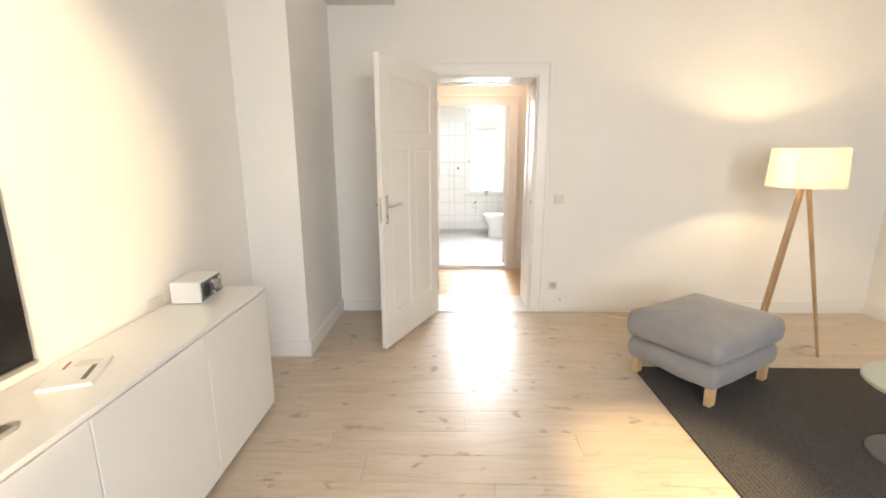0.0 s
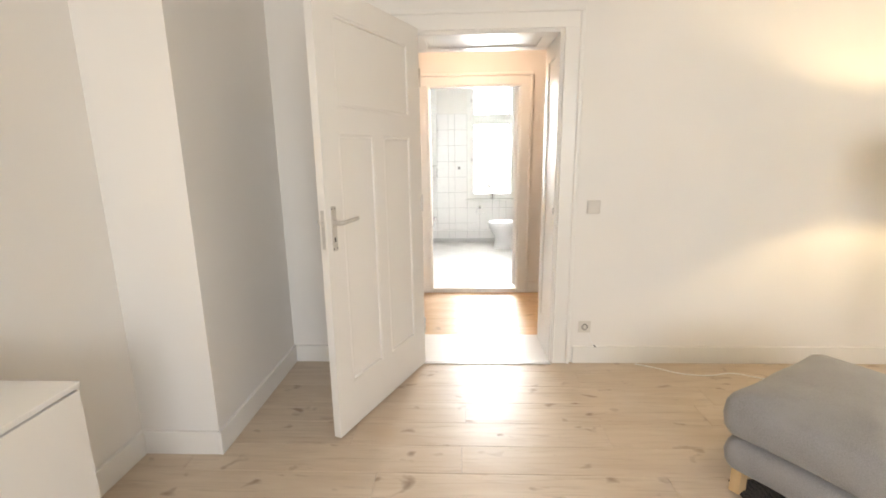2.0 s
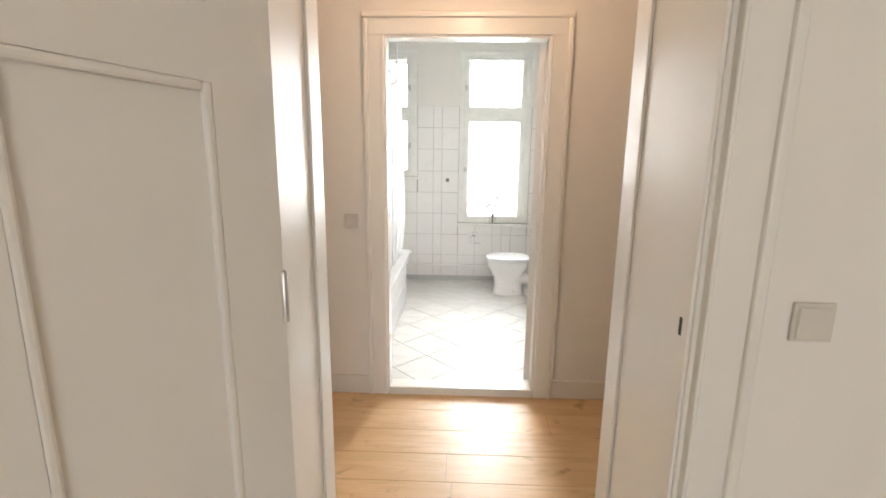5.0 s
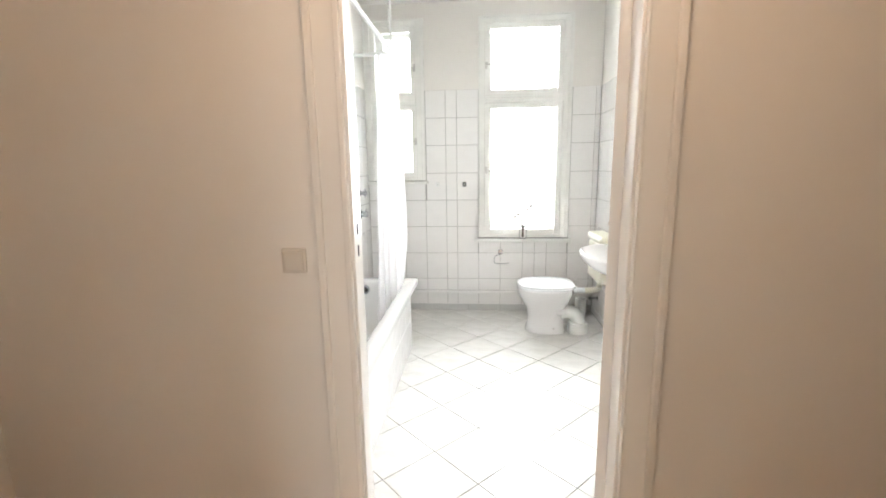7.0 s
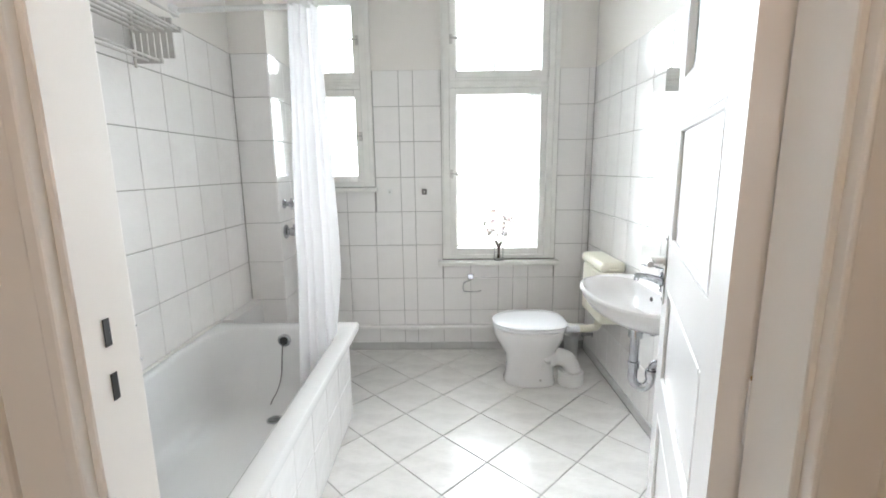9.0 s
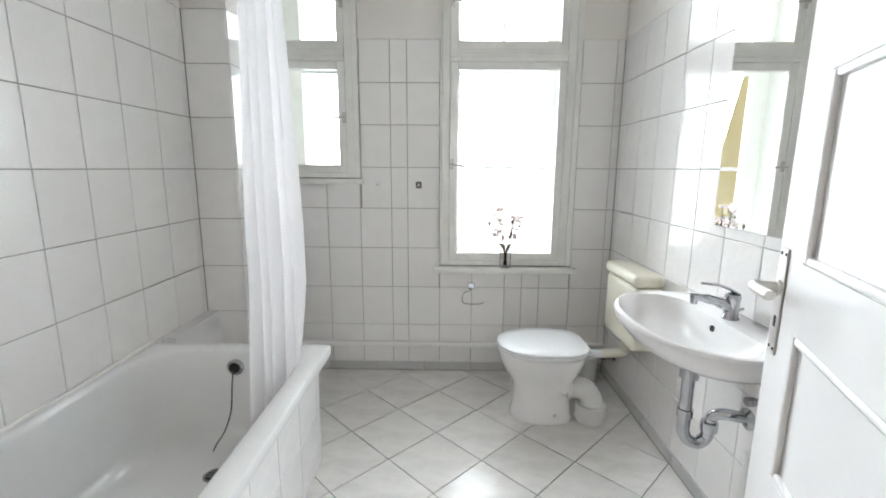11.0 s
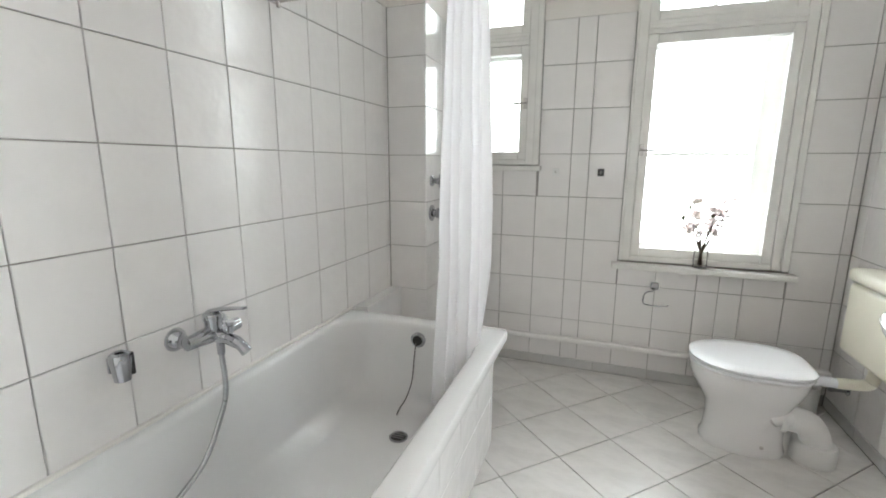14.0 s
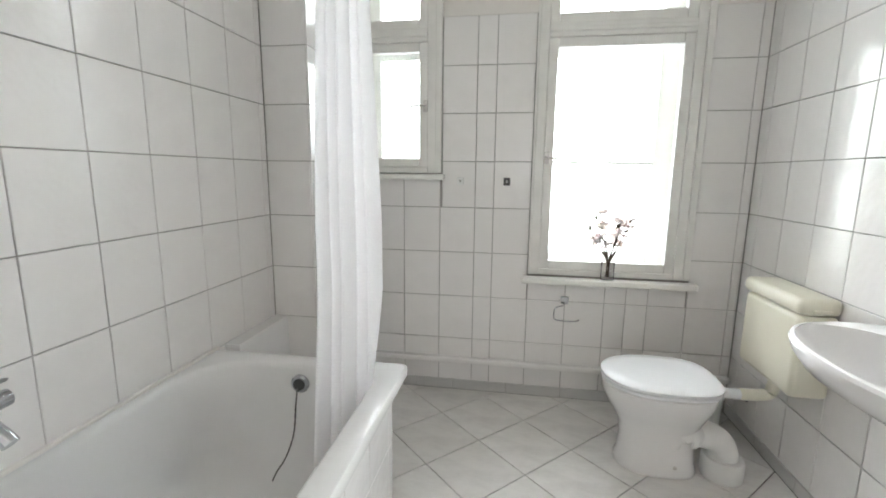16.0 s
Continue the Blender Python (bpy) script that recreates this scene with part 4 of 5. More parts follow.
TX0, TX1, TY0, TY1, TZ = BW + 0.007, -0.048, BS + 0.05, 7.645, 0.545
tub = thing("bathtub", (-0.012, -0.043, 0), "white enamel built-in bathtub with tiled apron", "bathtub")
rings = [rounded(TX0, TX1, TY0, TY1, 0.012, 0.505), rounded(TX0, TX1, TY0, TY1, 0.014, 0.537), rounded(TX0 + 0.004, TX1 - 0.004, TY0 + 0.004, TY1 - 0.004, 0.016, 0.543), rounded(TX0 + 0.012, TX1 - 0.012, TY0 + 0.012, TY1 - 0.012, 0.02, TZ),
         rounded(-0.792, -0.118, 6.05, 7.578, 0.20, TZ), rounded(-0.783, -0.127, 6.06, 7.568, 0.195, 0.539), rounded(-0.776, -0.134, 6.075, 7.562, 0.19, 0.525), rounded(-0.765, -0.143, 6.11, 7.555, 0.185, 0.44), rounded(-0.752, -0.158, 6.17, 7.54, 0.175, 0.33),
         rounded(-0.735, -0.178, 6.23, 7.515, 0.16, 0.25), rounded(-0.70, -0.21, 6.30, 7.47, 0.14, 0.215), rounded(-0.64, -0.27, 6.38, 7.39, 0.12, 0.205)]
bm = loft(bmesh.new(), rings, cap_lo=False)
part("basin", bm, ENAMEL, tub, "white enamel tub", smooth=True)
apron = part("apron", boxes((-0.118, TY0, FLOOR_B, -0.104, 7.60, 0.51), (TX0, 7.586, FLOOR_B, -0.118, 7.60, 0.51)), GROUT, tub, "grouted tub apron")
bm = lathe(bmesh.new(), [(0.034, 0.0), (0.034, -0.008), (0.028, -0.014), (0.022, -0.014)], 28, (-0.425, 7.556, 0.478), "y")
over = part("overflow", bm, CHROME, tub, "chrome overflow ring", smooth=True)
part("overflow_hole", lathe(bmesh.new(), [(0.022, 0.0), (0.022, -0.0155)], 24, (-0.425, 7.556, 0.478), "y"), DARK, over, "black overflow opening")
bm = lathe(bmesh.new(), [(0.036, 0.2055), (0.036, 0.209), (0.030, 0.211), (0.024, 0.2075)], 28, (-0.38, 7.25, 0))
drain = part("drain", bm, CHROME, tub, "chrome drain", smooth=True)
part("strainer_hole", lathe(bmesh.new(), [(0.0265, 0.2056), (0.0265, 0.2093), (0.004, 0.2094)], 24, (-0.38, 7.25, 0)), DARK, drain, "dark drain opening")
for k in range(3):
    part("strainer_bar", boxes((-0.404, 7.236 + k * 0.012, 0.2094, -0.356, 7.240 + k * 0.012, 0.2118)), CHROME, drain)
chain = bend([(-0.43, 7.538, 0.465), (-0.436, 7.532, 0.40), (-0.44, 7.515, 0.30), (-0.45, 7.47, 0.235), (-0.455, 7.42, 0.218), (-0.45, 7.38, 0.211)], 8)
part("chain", tube(bmesh.new(), chain, [0.0034 if i % 2 else 0.002 for i in range(len(chain))], 6), DARKSTEEL, tub, "dark plug chain")
part("sealant_strip", boxes((TX0 + 0.011, TY0, TZ - 0.003, TX0 + 0.026, TY1, TZ + 0.011), bevel=0.004, seg=2), GLOSS, tub, "cream sealant strip along the wall")
ledge = solid("pipe_ledge", boxes((BW + 0.006, 7.65, FLOOR_B, -0.765, PY - 0.007, 0.545), bevel=0.002), BTILE, "low white tiled ledge beside bathtub end", "ledge")

mixer = thing("bath_mixer", (BW + 0.007, 6.755, 0.745), "chrome wall-mounted bath mixer tap with hose", "tap")
for dy in (-0.075, 0.075):
    part("flange", lathe(bmesh.new(), [(0.034, 0.0), (0.033, 0.006), (0.022, 0.022), (0.016, 0.03), (0.015, 0.05)], 28, (0, dy, 0), "x"), CHROME, mixer, smooth=True)
bm = lathe(bmesh.new(), [(0.012, -0.095), (0.019, -0.092), (0.021, -0.06), (0.025, -0.03), (0.026, 0.03), (0.021, 0.06), (0.019, 0.092), (0.012, 0.095)], 24, (0.062, 0, 0), "y")
part("mixer_body", bm, CHROME, mixer, smooth=True)
part("cartridge", lathe(bmesh.new(), [(0.024, 0.01), (0.025, 0.04), (0.027, 0.046), (0.026, 0.062), (0.012, 0.072)], 24, (0.064, 0, 0)), CHROME, mixer, smooth=True)
bm = bmesh.new()
rings = []
for q, w, h in (((0.055, 0, 0.066), 0.016, 0.008), ((0.09, 0.004, 0.076), 0.015, 0.007), ((0.135, 0.008, 0.083), 0.013, 0.005), ((0.175, 0.012, 0.087), 0.010, 0.004)):
    rings.append([Vector(q) + Vector((0, w * math.cos(a), h * math.sin(a))) for a in [k * math.tau / 12 for k in range(12)]])
part("lever", loft(bm, rings), CHROME, mixer, "chrome lever", smooth=True)
part("spout", tube(bmesh.new(), bend([(0.07, 0, -0.005), (0.11, 0.004, -0.01), (0.15, 0.006, -0.022), (0.175, 0.008, -0.045)], 5), [0.021] * 5 + [0.018] * 5 + [0.016] * 6, 16), CHROME, mixer, smooth=True)
part("diverter", lathe(bmesh.new(), [(0.008, 0.01), (0.008, 0.03), (0.012, 0.034), (0.012, 0.044)], 14, (0.125, 0.004, 0)), CHROME, mixer, smooth=True)
part("hose_nut", lathe(bmesh.new(), [(0.011, -0.06), (0.012, -0.02)], 12, (0.085, 0.0, 0)), CHROME, mixer)
hose = bend([(0.085, 0.0, -0.055), (0.09, -0.002, -0.18), (0.09, -0.041, -0.27), (0.095, -0.106, -0.35), (0.10, -0.20, -0.395), (0.13, -0.32, -0.43), (0.19, -0.41, -0.48), (0.25, -0.42, -0.525)], 14)
part("hose", tube(bmesh.new(), hose, [0.0082 if i % 2 else 0.0072 for i in range(len(hose))], 10), HOSE, mixer, "ribbed metal shower hose", smooth=True)
part("hand_shower", tube(bmesh.new(), [(0.25, -0.42, -0.522), (0.30, -0.36, -0.515), (0.335, -0.31, -0.505), (0.35, -0.285, -0.50)], [0.012, 0.014, 0.03, 0.034], 16), CHROME, mixer, smooth=True)

holder = thing("shower_holder", (BW + 0.007, 6.508, 0.748), "small chrome hand shower bracket on tiled wall", "bracket")
holder.scale = (0.85, 0.85, 0.85)
part("bracket_base", boxes((0, -0.018, -0.024, 0.012, 0.018, 0.024), bevel=0.004, seg=2), CHROME, holder, smooth=True)
part("bracket_cone", lathe(bmesh.new(), [(0.020, -0.045), (0.022, -0.043), (0.029, 0.025), (0.027, 0.036), (0.018, 0.042), (0.013, 0.038), (0.011, -0.02)], 26, (0.036, 0.0, 0.0)), CHROME, holder, smooth=True)
part("clip_slot", boxes((0.03, 0.018, -0.034, 0.052, 0.0305, 0.034), bevel=0.002), DARK, holder, "dark slot of the bracket")

for nm, z, big in (("shower_valve", 1.145, False), ("shower_valve", 0.968, True)):
    v = thing(nm, (PX + 0.007, 8.12, z), "chrome thermostat knob on tiled pier" if big else "chrome cross-handle valve on tiled pier", "valve", "shower valves")
    r = 0.045 if big else 0.03
    part("flange", lathe(bmesh.new(), [(r, 0.0), (r, 0.005), (r * 0.7, 0.014), (r * 0.5, 0.016), (r * 0.45, 0.03)], 28, (0, 0, 0), "x"), CHROME, v, smooth=True)
    part("knob", lathe(bmesh.new(), [(r * 0.5, 0.03), (r * 0.62, 0.034), (r * 0.62, 0.062), (r * 0.45, 0.068)], 24, (0, 0, 0), "x"), CHROME, v, smooth=True)
    for a in ((0, 90) if not big else (70,)):
        d = Vector((0, math.cos(radians(a)), math.sin(radians(a)))) * (0.036 if not big else 0.046)
        c = Vector((0.05, 0, 0))
        part("handle_bar", tube(bmesh.new(), [c - d * (1 if not big else 0.1), c, c + d], 0.0075, 10), CHROME, v, smooth=True)

rack = thing("towel_rack", (BW + 0.007, 6.89, 1.77), "steel rod shelf and towel rack on wall", "towel rack")
for y in (-0.31, 0.31):
    plate = part("wall_plate", boxes((0.0, y - 0.006, 0.0, 0.012, y + 0.006, 0.21), bevel=0.002), STEEL, rack)
    part("arm", boxes((0.012, y - 0.005, 0.13, 0.205, y + 0.005, 0.15), bevel=0.002), STEEL, rack)
    part("arm", boxes((0.012, y - 0.005, 0.015, 0.12, y + 0.005, 0.033), bevel=0.002), STEEL, rack)
    for k in range(6):
        part("louvre", boxes((0.018 + k * 0.026, y - 0.004, 0.034, 0.040 + k * 0.026, y + 0.004, 0.205 - 0.004 * k), bevel=0.001), STEEL, rack)
for x, z in ((0.03, 0.14), (0.065, 0.14), (0.10, 0.14), (0.135, 0.14), (0.17, 0.14), (0.195, 0.14), (0.195, 0.19), (0.06, 0.025), (0.105, 0.025)):
    part("rod", tube(bmesh.new(), [(x, -0.315, z), (x, 0.315, z)], 0.005, 10), STEEL, rack, smooth=True)

rail = thing("curtain_rail", (0, 0, 0), "white tubular shower curtain rail above bathtub", "curtain rail")
RX, RY, RZ = -0.17, 7.48, 2.085
part("rail_tube", tube(bmesh.new(), [(BW + 0.005, RY + 0.03, RZ), (RX - 0.05, RY, RZ)] + [(RX - 0.05 + 0.05 * math.sin(a), RY - 0.05 + 0.05 * math.cos(a), RZ) for a in [k * math.pi / 12 for k in range(1, 7)]] + [(RX, BS + 0.006, RZ)], 0.012, 14), WPLASTIC, rail, smooth=True)
part("ceiling_strut", tube(bmesh.new(), [(RX, RY - 0.05, RZ), (RX, RY - 0.05, TOP_B)], 0.009, 12), WPLASTIC, rail, smooth=True)
part("wall_flange", lathe(bmesh.new(), [(0.03, 0.0), (0.03, 0.01), (0.016, 0.03)], 24, (BW + 0.005, RY + 0.03, RZ), "x"), WPLASTIC, rail, smooth=True)
part("wall_flange", lathe(bmesh.new(), [(0.016, 0.03), (0.03, 0.01), (0.03, 0.0)], 24, (RX, BS + 0.006, RZ), "y"), WPLASTIC, rail, smooth=True)

curtain = thing("shower_curtain", (0, 0, 0), "white shower curtain gathered and tucked into bathtub", "shower curtain")
bm = bmesh.new()
cols, rows_n = 150, 46
grid = []
for j in range(rows_n + 1):
    s = j / rows_n
    z = 2.06 - s * (2.06 - 0.30)
    row = []
    for i in range(cols + 1):
        u = i / cols
        pinch = 0.55 + 0.45 * min(1, s * 2.2)
        amp = 0.024 * pinch
        x = -0.205 + (u - 0.5) * 0.19 * (0.62 + 0.38 * min(1, s * 1.8))
        y = 7.40 + amp * math.sin(u * math.tau * 5 + 0.6 * math.sin(3 * s)) + 0.014 * math.sin(u * 19 + s * 2) + 0.04 * (u - 0.5)
        x += 0.007 * math.sin(u * math.tau * 5 + 1.3)
        tuck = max(0.0, (0.86 - z) / 0.5)
        lim = -0.105 - 0.06 * min(1, tuck) ** 1.3
        x = min(x, lim - (1 - u) * 0.012 * 1) if tuck > 0 else x
        x += -0.02 * tuck * (1 - u)
        row.append(bm.verts.new((x, y - 0.03 * tuck, z + 0.006 * math.sin(u * 23))))
    grid.append(row)
for a, b in zip(grid, grid[1:]):
    for i in range(cols):
        bm.faces.new((a[i], a[i + 1], b[i + 1], b[i]))
part("cloth", bm, CURTAIN, curtain, smooth=True)
for k in range(9):
    y = 7.33 + k * 0.014
    part("ring", tube(bmesh.new(), [(RX - 0.004 * k + 0.017 * math.cos(a), y, RZ - 0.012 + 0.022 * math.sin(a)) for a in [i * math.tau / 18 for i in range(19)]], 0.002, 6, False), WPLASTIC, curtain)

# ---- toilet ----


def egg(cx, cy, a, b, z, square=2.2, n=40, back=1.0):
    pts = []
    for k in range(n):
        t = k * math.tau / n
        c, s = math.cos(t), math.sin(t)
        e = square if c < 0 else square + back
        pts.append(Vector((cx + a * math.copysign(abs(c) ** (2 / e), c), cy + b * math.copysign(abs(s) ** (2 / e), s), z)))
    return pts


wc = thing("toilet", (-0.012, -0.028, 0.001), "white ceramic floor-standing toilet, lid closed", "toilet")
wc.scale = (1.0, 1.0, 0.955)
CY = 8.0
bm = loft(bmesh.new(), [egg(0.945, CY, 0.158, 0.118, FLOOR_B), egg(0.945, CY, 0.160, 0.120, FLOOR_B + 0.018), egg(0.947, CY, 0.150, 0.108, FLOOR_B + 0.05), egg(0.948, CY, 0.146, 0.104, 0.15), egg(0.945, CY, 0.152, 0.112, 0.22),
                        egg(0.940, CY, 0.176, 0.135, 0.27), egg(0.936, CY, 0.200, 0.158, 0.32), egg(0.934, CY, 0.214, 0.172, 0.36), egg(0.935, CY, 0.218, 0.177, 0.395), egg(0.935, CY, 0.212, 0.172, 0.402)])
part("bowl", bm, CERAMIC, wc, "white ceramic bowl", smooth=True)
bm = tube(bmesh.new(), bend([(0.985, 7.925, 0.10), (0.99, 7.925, 0.15), (1.02, 7.93, 0.195), (1.065, 7.94, 0.205), (1.10, 7.95, 0.20)], 6), [0.024] * 6 + [0.034] * 6 + [0.043] * 6 + [0.048] * 7, 18)
part("trap", bm, CERAMIC, wc, "raised ceramic trap bend", smooth=True)
part("seat", loft(bmesh.new(), [egg(0.937, CY, 0.218, 0.180, 0.403), egg(0.937, CY, 0.224, 0.186, 0.408), egg(0.937, CY, 0.224, 0.186, 0.418), egg(0.937, CY, 0.218, 0.180, 0.4225)]), SEATP, wc, "white plastic seat", smooth=True)
part("lid", loft(bmesh.new(), [egg(0.937, CY, 0.216, 0.178, 0.423), egg(0.937, CY, 0.226, 0.188, 0.428), egg(0.937, CY, 0.226, 0.188, 0.436), egg(0.937, CY, 0.214, 0.177, 0.443), egg(0.935, CY, 0.16, 0.13, 0.4455), egg(0.93, CY, 0.05, 0.04, 0.4465)]), SEATP, wc, "closed white lid", smooth=True)
for dy in (-0.08, 0.08):
    part("lid_hinge", tube(bmesh.new(), [(1.155, CY + dy - 0.022, 0.418), (1.155, CY + dy + 0.022, 0.418)], 0.013, 14), SEATP, wc, smooth=True)
part("fixing_cap", lathe(bmesh.new(), [(0.008, 0.0), (0.008, -0.004), (0.004, -0.006)], 12, (1.0, 7.893, 0.065), "y"), STEEL, wc)
part("inlet", tube(bmesh.new(), [(1.12, CY, 0.375), (1.165, CY, 0.372), (1.168, CY, 0.372), (1.19, CY, 0.372)], [0.026, 0.026, 0.032, 0.032], 18), SEATP, wc, "white flush connector", smooth=True)
out = thing("drain_bend", (-0.012, -0.028, 0), "white plastic soil pipe bend with collar", "pipe")
part("bend_pipe", tube(bmesh.new(), bend([(1.07, 7.96, 0.185), (1.11, 7.955, 0.19), (1.165, 7.95, 0.175), (1.195, 7.95, 0.13), (1.20, 7.95, 0.09)], 6), 0.055, 22), WPLASTIC, out, smooth=True)
part("collar", lathe(bmesh.new(), [(0.077, FLOOR_B), (0.079, FLOOR_B + 0.01), (0.079, 0.092), (0.073, 0.102), (0.056, 0.104)], 30, (1.20, 7.95, 0)), WPLASTIC, out, smooth=True)
part("collar_ring", lathe(bmesh.new(), [(0.055, 0.17), (0.060, 0.172), (0.060, 0.192), (0.055, 0.194)], 26, (0, 0, 0)), WPLASTIC, out, smooth=True).matrix_basis = pose(1.255, 7.955, 0.188, 0, -90, 0)

tank = thing("toilet_cistern", (0, 0, 0), "cream plastic cistern on the tiled wall", "cistern")
bm = bmesh.new()
box(bm, 1.298, 7.765, 0.45, BE - 0.007, 8.135, 0.757, bevel=0.022, seg=4)
part("cistern_body", bm, CREAM, tank, smooth=True)
bm = bmesh.new()
box(bm, 1.288, 7.757, 0.759, BE - 0.007, 8.143, 0.82, bevel=0.024, seg=4)
part("cistern_lid", bm, CREAM, tank, smooth=True)
part("flush_button", boxes((1.33, 7.752, 0.772, 1.39, 7.759, 0.784), bevel=0.002), CREAM, tank)
pipe = thing("flush_pipe", (-0.006, -0.028, -0.017), "cream plastic flush pipe from cistern to toilet", "pipe")
part("elbow", tube(bmesh.new(), bend([(1.362, 7.98, 0.465), (1.362, 7.985, 0.42), (1.352, 7.99, 0.388), (1.315, 8.0, 0.375), (1.25, 8.0, 0.372)], 6), 0.0235, 18), CREAM, pipe, smooth=True)
part("pipe_run", tube(bmesh.new(), [(1.27, 8.0, 0.372), (1.185, 8.0, 0.372)], 0.0215, 18), SEATP, pipe, smooth=True)
valve = thing("angle_valve", (BE - 0.008, 8.27, 0.20), "small chrome angle valve on tiled wall", "valve")
part("valve_body", lathe(bmesh.new(), [(0.022, 0.0), (0.022, -0.004), (0.011, -0.008), (0.011, -0.05)], 18, (0, 0, 0), "x"), CHROME, valve, smooth=True)
part("valve_handle", lathe(bmesh.new(), [(0.012, -0.05), (0.014, -0.055), (0.014, -0.075)], 14, (0, 0, 0), "x"), CHROME, valve, smooth=True)
beaker = thing("brush_holder", (1.30, 8.33, FLOOR_B), "pale plastic brush holder behind the toilet", "brush holder")
part("cup", lathe(bmesh.new(), [(0.045, 0), (0.048, 0.10), (0.05, 0.16), (0.046, 0.16), (0.043, 0.02)], 24), WPLASTIC, beaker, smooth=True)

# ---- washbasin and mirror ----
SY0 = 7.22


def dshape(cx, a, b, z, lim, n=56, sq=2.3):
    pts = []
    for k in range(n):
        t = k * math.tau / n
        c, s = math.cos(t), math.sin(t)
        pts.append(Vector((min(lim, cx + a * math.copysign(abs(c) ** (2 / sq), c)), SY0 + b * math.copysign(abs(s) ** (2 / sq), s), z)))
    return pts


LIM = BE - 0.007
basin = thing("washbasin", (0, 0.01, -0.04), "white ceramic wall-hung oval washbasin", "washbasin")
bm = loft(bmesh.new(), [dshape(1.33, 0.07, 0.08, 0.705, LIM), dshape(1.325, 0.13, 0.17, 0.714, LIM), dshape(1.315, 0.19, 0.25, 0.737, LIM), dshape(1.305, 0.235, 0.31, 0.773, LIM), dshape(1.30, 0.256, 0.336, 0.812, LIM), dshape(1.30, 0.262, 0.344, 0.836, LIM - 0.001),
                        dshape(1.30, 0.258, 0.340, 0.845, LIM - 0.002), dshape(1.296, 0.246, 0.328, 0.848, LIM - 0.004), dshape(1.22, 0.165, 0.306, 0.843, 1.345), dshape(1.22, 0.155, 0.294, 0.826, 1.34), dshape(1.22, 0.134, 0.256, 0.782, 1.33), dshape(1.222, 0.09, 0.17, 0.744, 1.31), dshape(1.225, 0.03, 0.04, 0.733, 1.30)])
part("bowl", bm, CERAMIC, basin, smooth=True)
part("overflow_hole", lathe(bmesh.new(), [(0.012, 0.0), (0.012, -0.004)], 18, (1.3375, SY0 + 0.01, 0.806), "x"), DARK, basin, "dark overflow hole")
part("basin_drain", lathe(bmesh.new(), [(0.022, 0.7335), (0.02, 0.737), (0.006, 0.738)], 20, (1.225, SY0, 0)), CHROME, basin, "chrome plug", smooth=True)
tap = thing("basin_tap", (1.385, SY0 + 0.01, 0.806), "chrome single-lever basin tap", "tap")
tap.scale = (1.0, 1.05, 1.0)
part("tap_body", lathe(bmesh.new(), [(0.025, 0.0), (0.025, 0.006), (0.022, 0.01), (0.022, 0.06), (0.024, 0.075), (0.022, 0.085), (0.01, 0.09)], 24), CHROME, tap, smooth=True)
part("spout", tube(bmesh.new(), bend([(0, 0, 0.035), (-0.04, 0, 0.055), (-0.09, 0, 0.07), (-0.135, 0, 0.075)], 5), [0.019] * 6 + [0.016] * 5 + [0.013] * 5, 16), CHROME, tap, smooth=True)
part("aerator", lathe(bmesh.new(), [(0.011, 0.052), (0.011, 0.075)], 16, (-0.128, 0, 0)), CHROME, tap, smooth=True)
rings = []
for q, w, h in (((0.012, 0, 0.088), 0.018, 0.006), ((-0.02, 0, 0.105), 0.017, 0.006), ((-0.06, 0, 0.118), 0.014, 0.005), ((-0.105, 0, 0.121), 0.011, 0.0035)):
    rings.append([Vector(q) + Vector((0, w * math.cos(a), h * math.sin(a))) for a in [k * math.tau / 12 for k in range(12)]])
part("lever", loft(bmesh.new(), rings), CHROME, tap, smooth=True)
part("popup_rod", tube(bmesh.new(), [(0.025, 0.0, 0.03), (0.04, 0.0, 0.035)], 0.005, 8), CHROME, tap)
trap = thing("basin_trap", (0, 0.01, -0.04), "chrome bottle-neck drain trap under washbasin", "trap")
part("tailpiece", lathe(bmesh.new(), [(0.031, 0.71), (0.031, 0.635), (0.021, 0.632), (0.021, 0.52), (0.026, 0.518), (0.026, 0.49), (0.021, 0.488), (0.021, 0.46)], 22, (1.27, SY0, 0)), CHROME, trap, smooth=True)
part("u_bend", tube(bmesh.new(), bend([(1.27, SY0, 0.465), (1.27, SY0 - 0.002, 0.435), (1.285, SY0 - 0.008, 0.405), (1.315, SY0 - 0.018, 0.40), (1.335, SY0 - 0.026, 0.425), (1.34, SY0 - 0.03, 0.46)], 6), 0.021, 18), CHROME, trap, smooth=True)
part("union_nut", lathe(bmesh.new(), [(0.027, 0.455), (0.028, 0.46), (0.028, 0.482), (0.027, 0.487)], 20, (1.34, SY0 - 0.03, 0)), CHROME, trap, smooth=True)
part("outlet_pipe", tube(bmesh.new(), bend([(1.34, SY0 - 0.03, 0.48), (1.345, SY0 - 0.035, 0.51), (1.365, SY0 - 0.05, 0.528), (1.40, SY0 - 0.07, 0.532), (BE - 0.008, SY0 - 0.085, 0.532)], 6), 0.019, 18), CHROME, trap, smooth=True)
part("wall_rosette", lathe(bmesh.new(), [(0.036, 0.0), (0.036, -0.004), (0.02, -0.014)], 24, (BE - 0.008, SY0 - 0.085, 0.532), "x"), CHROME, trap, smooth=True)
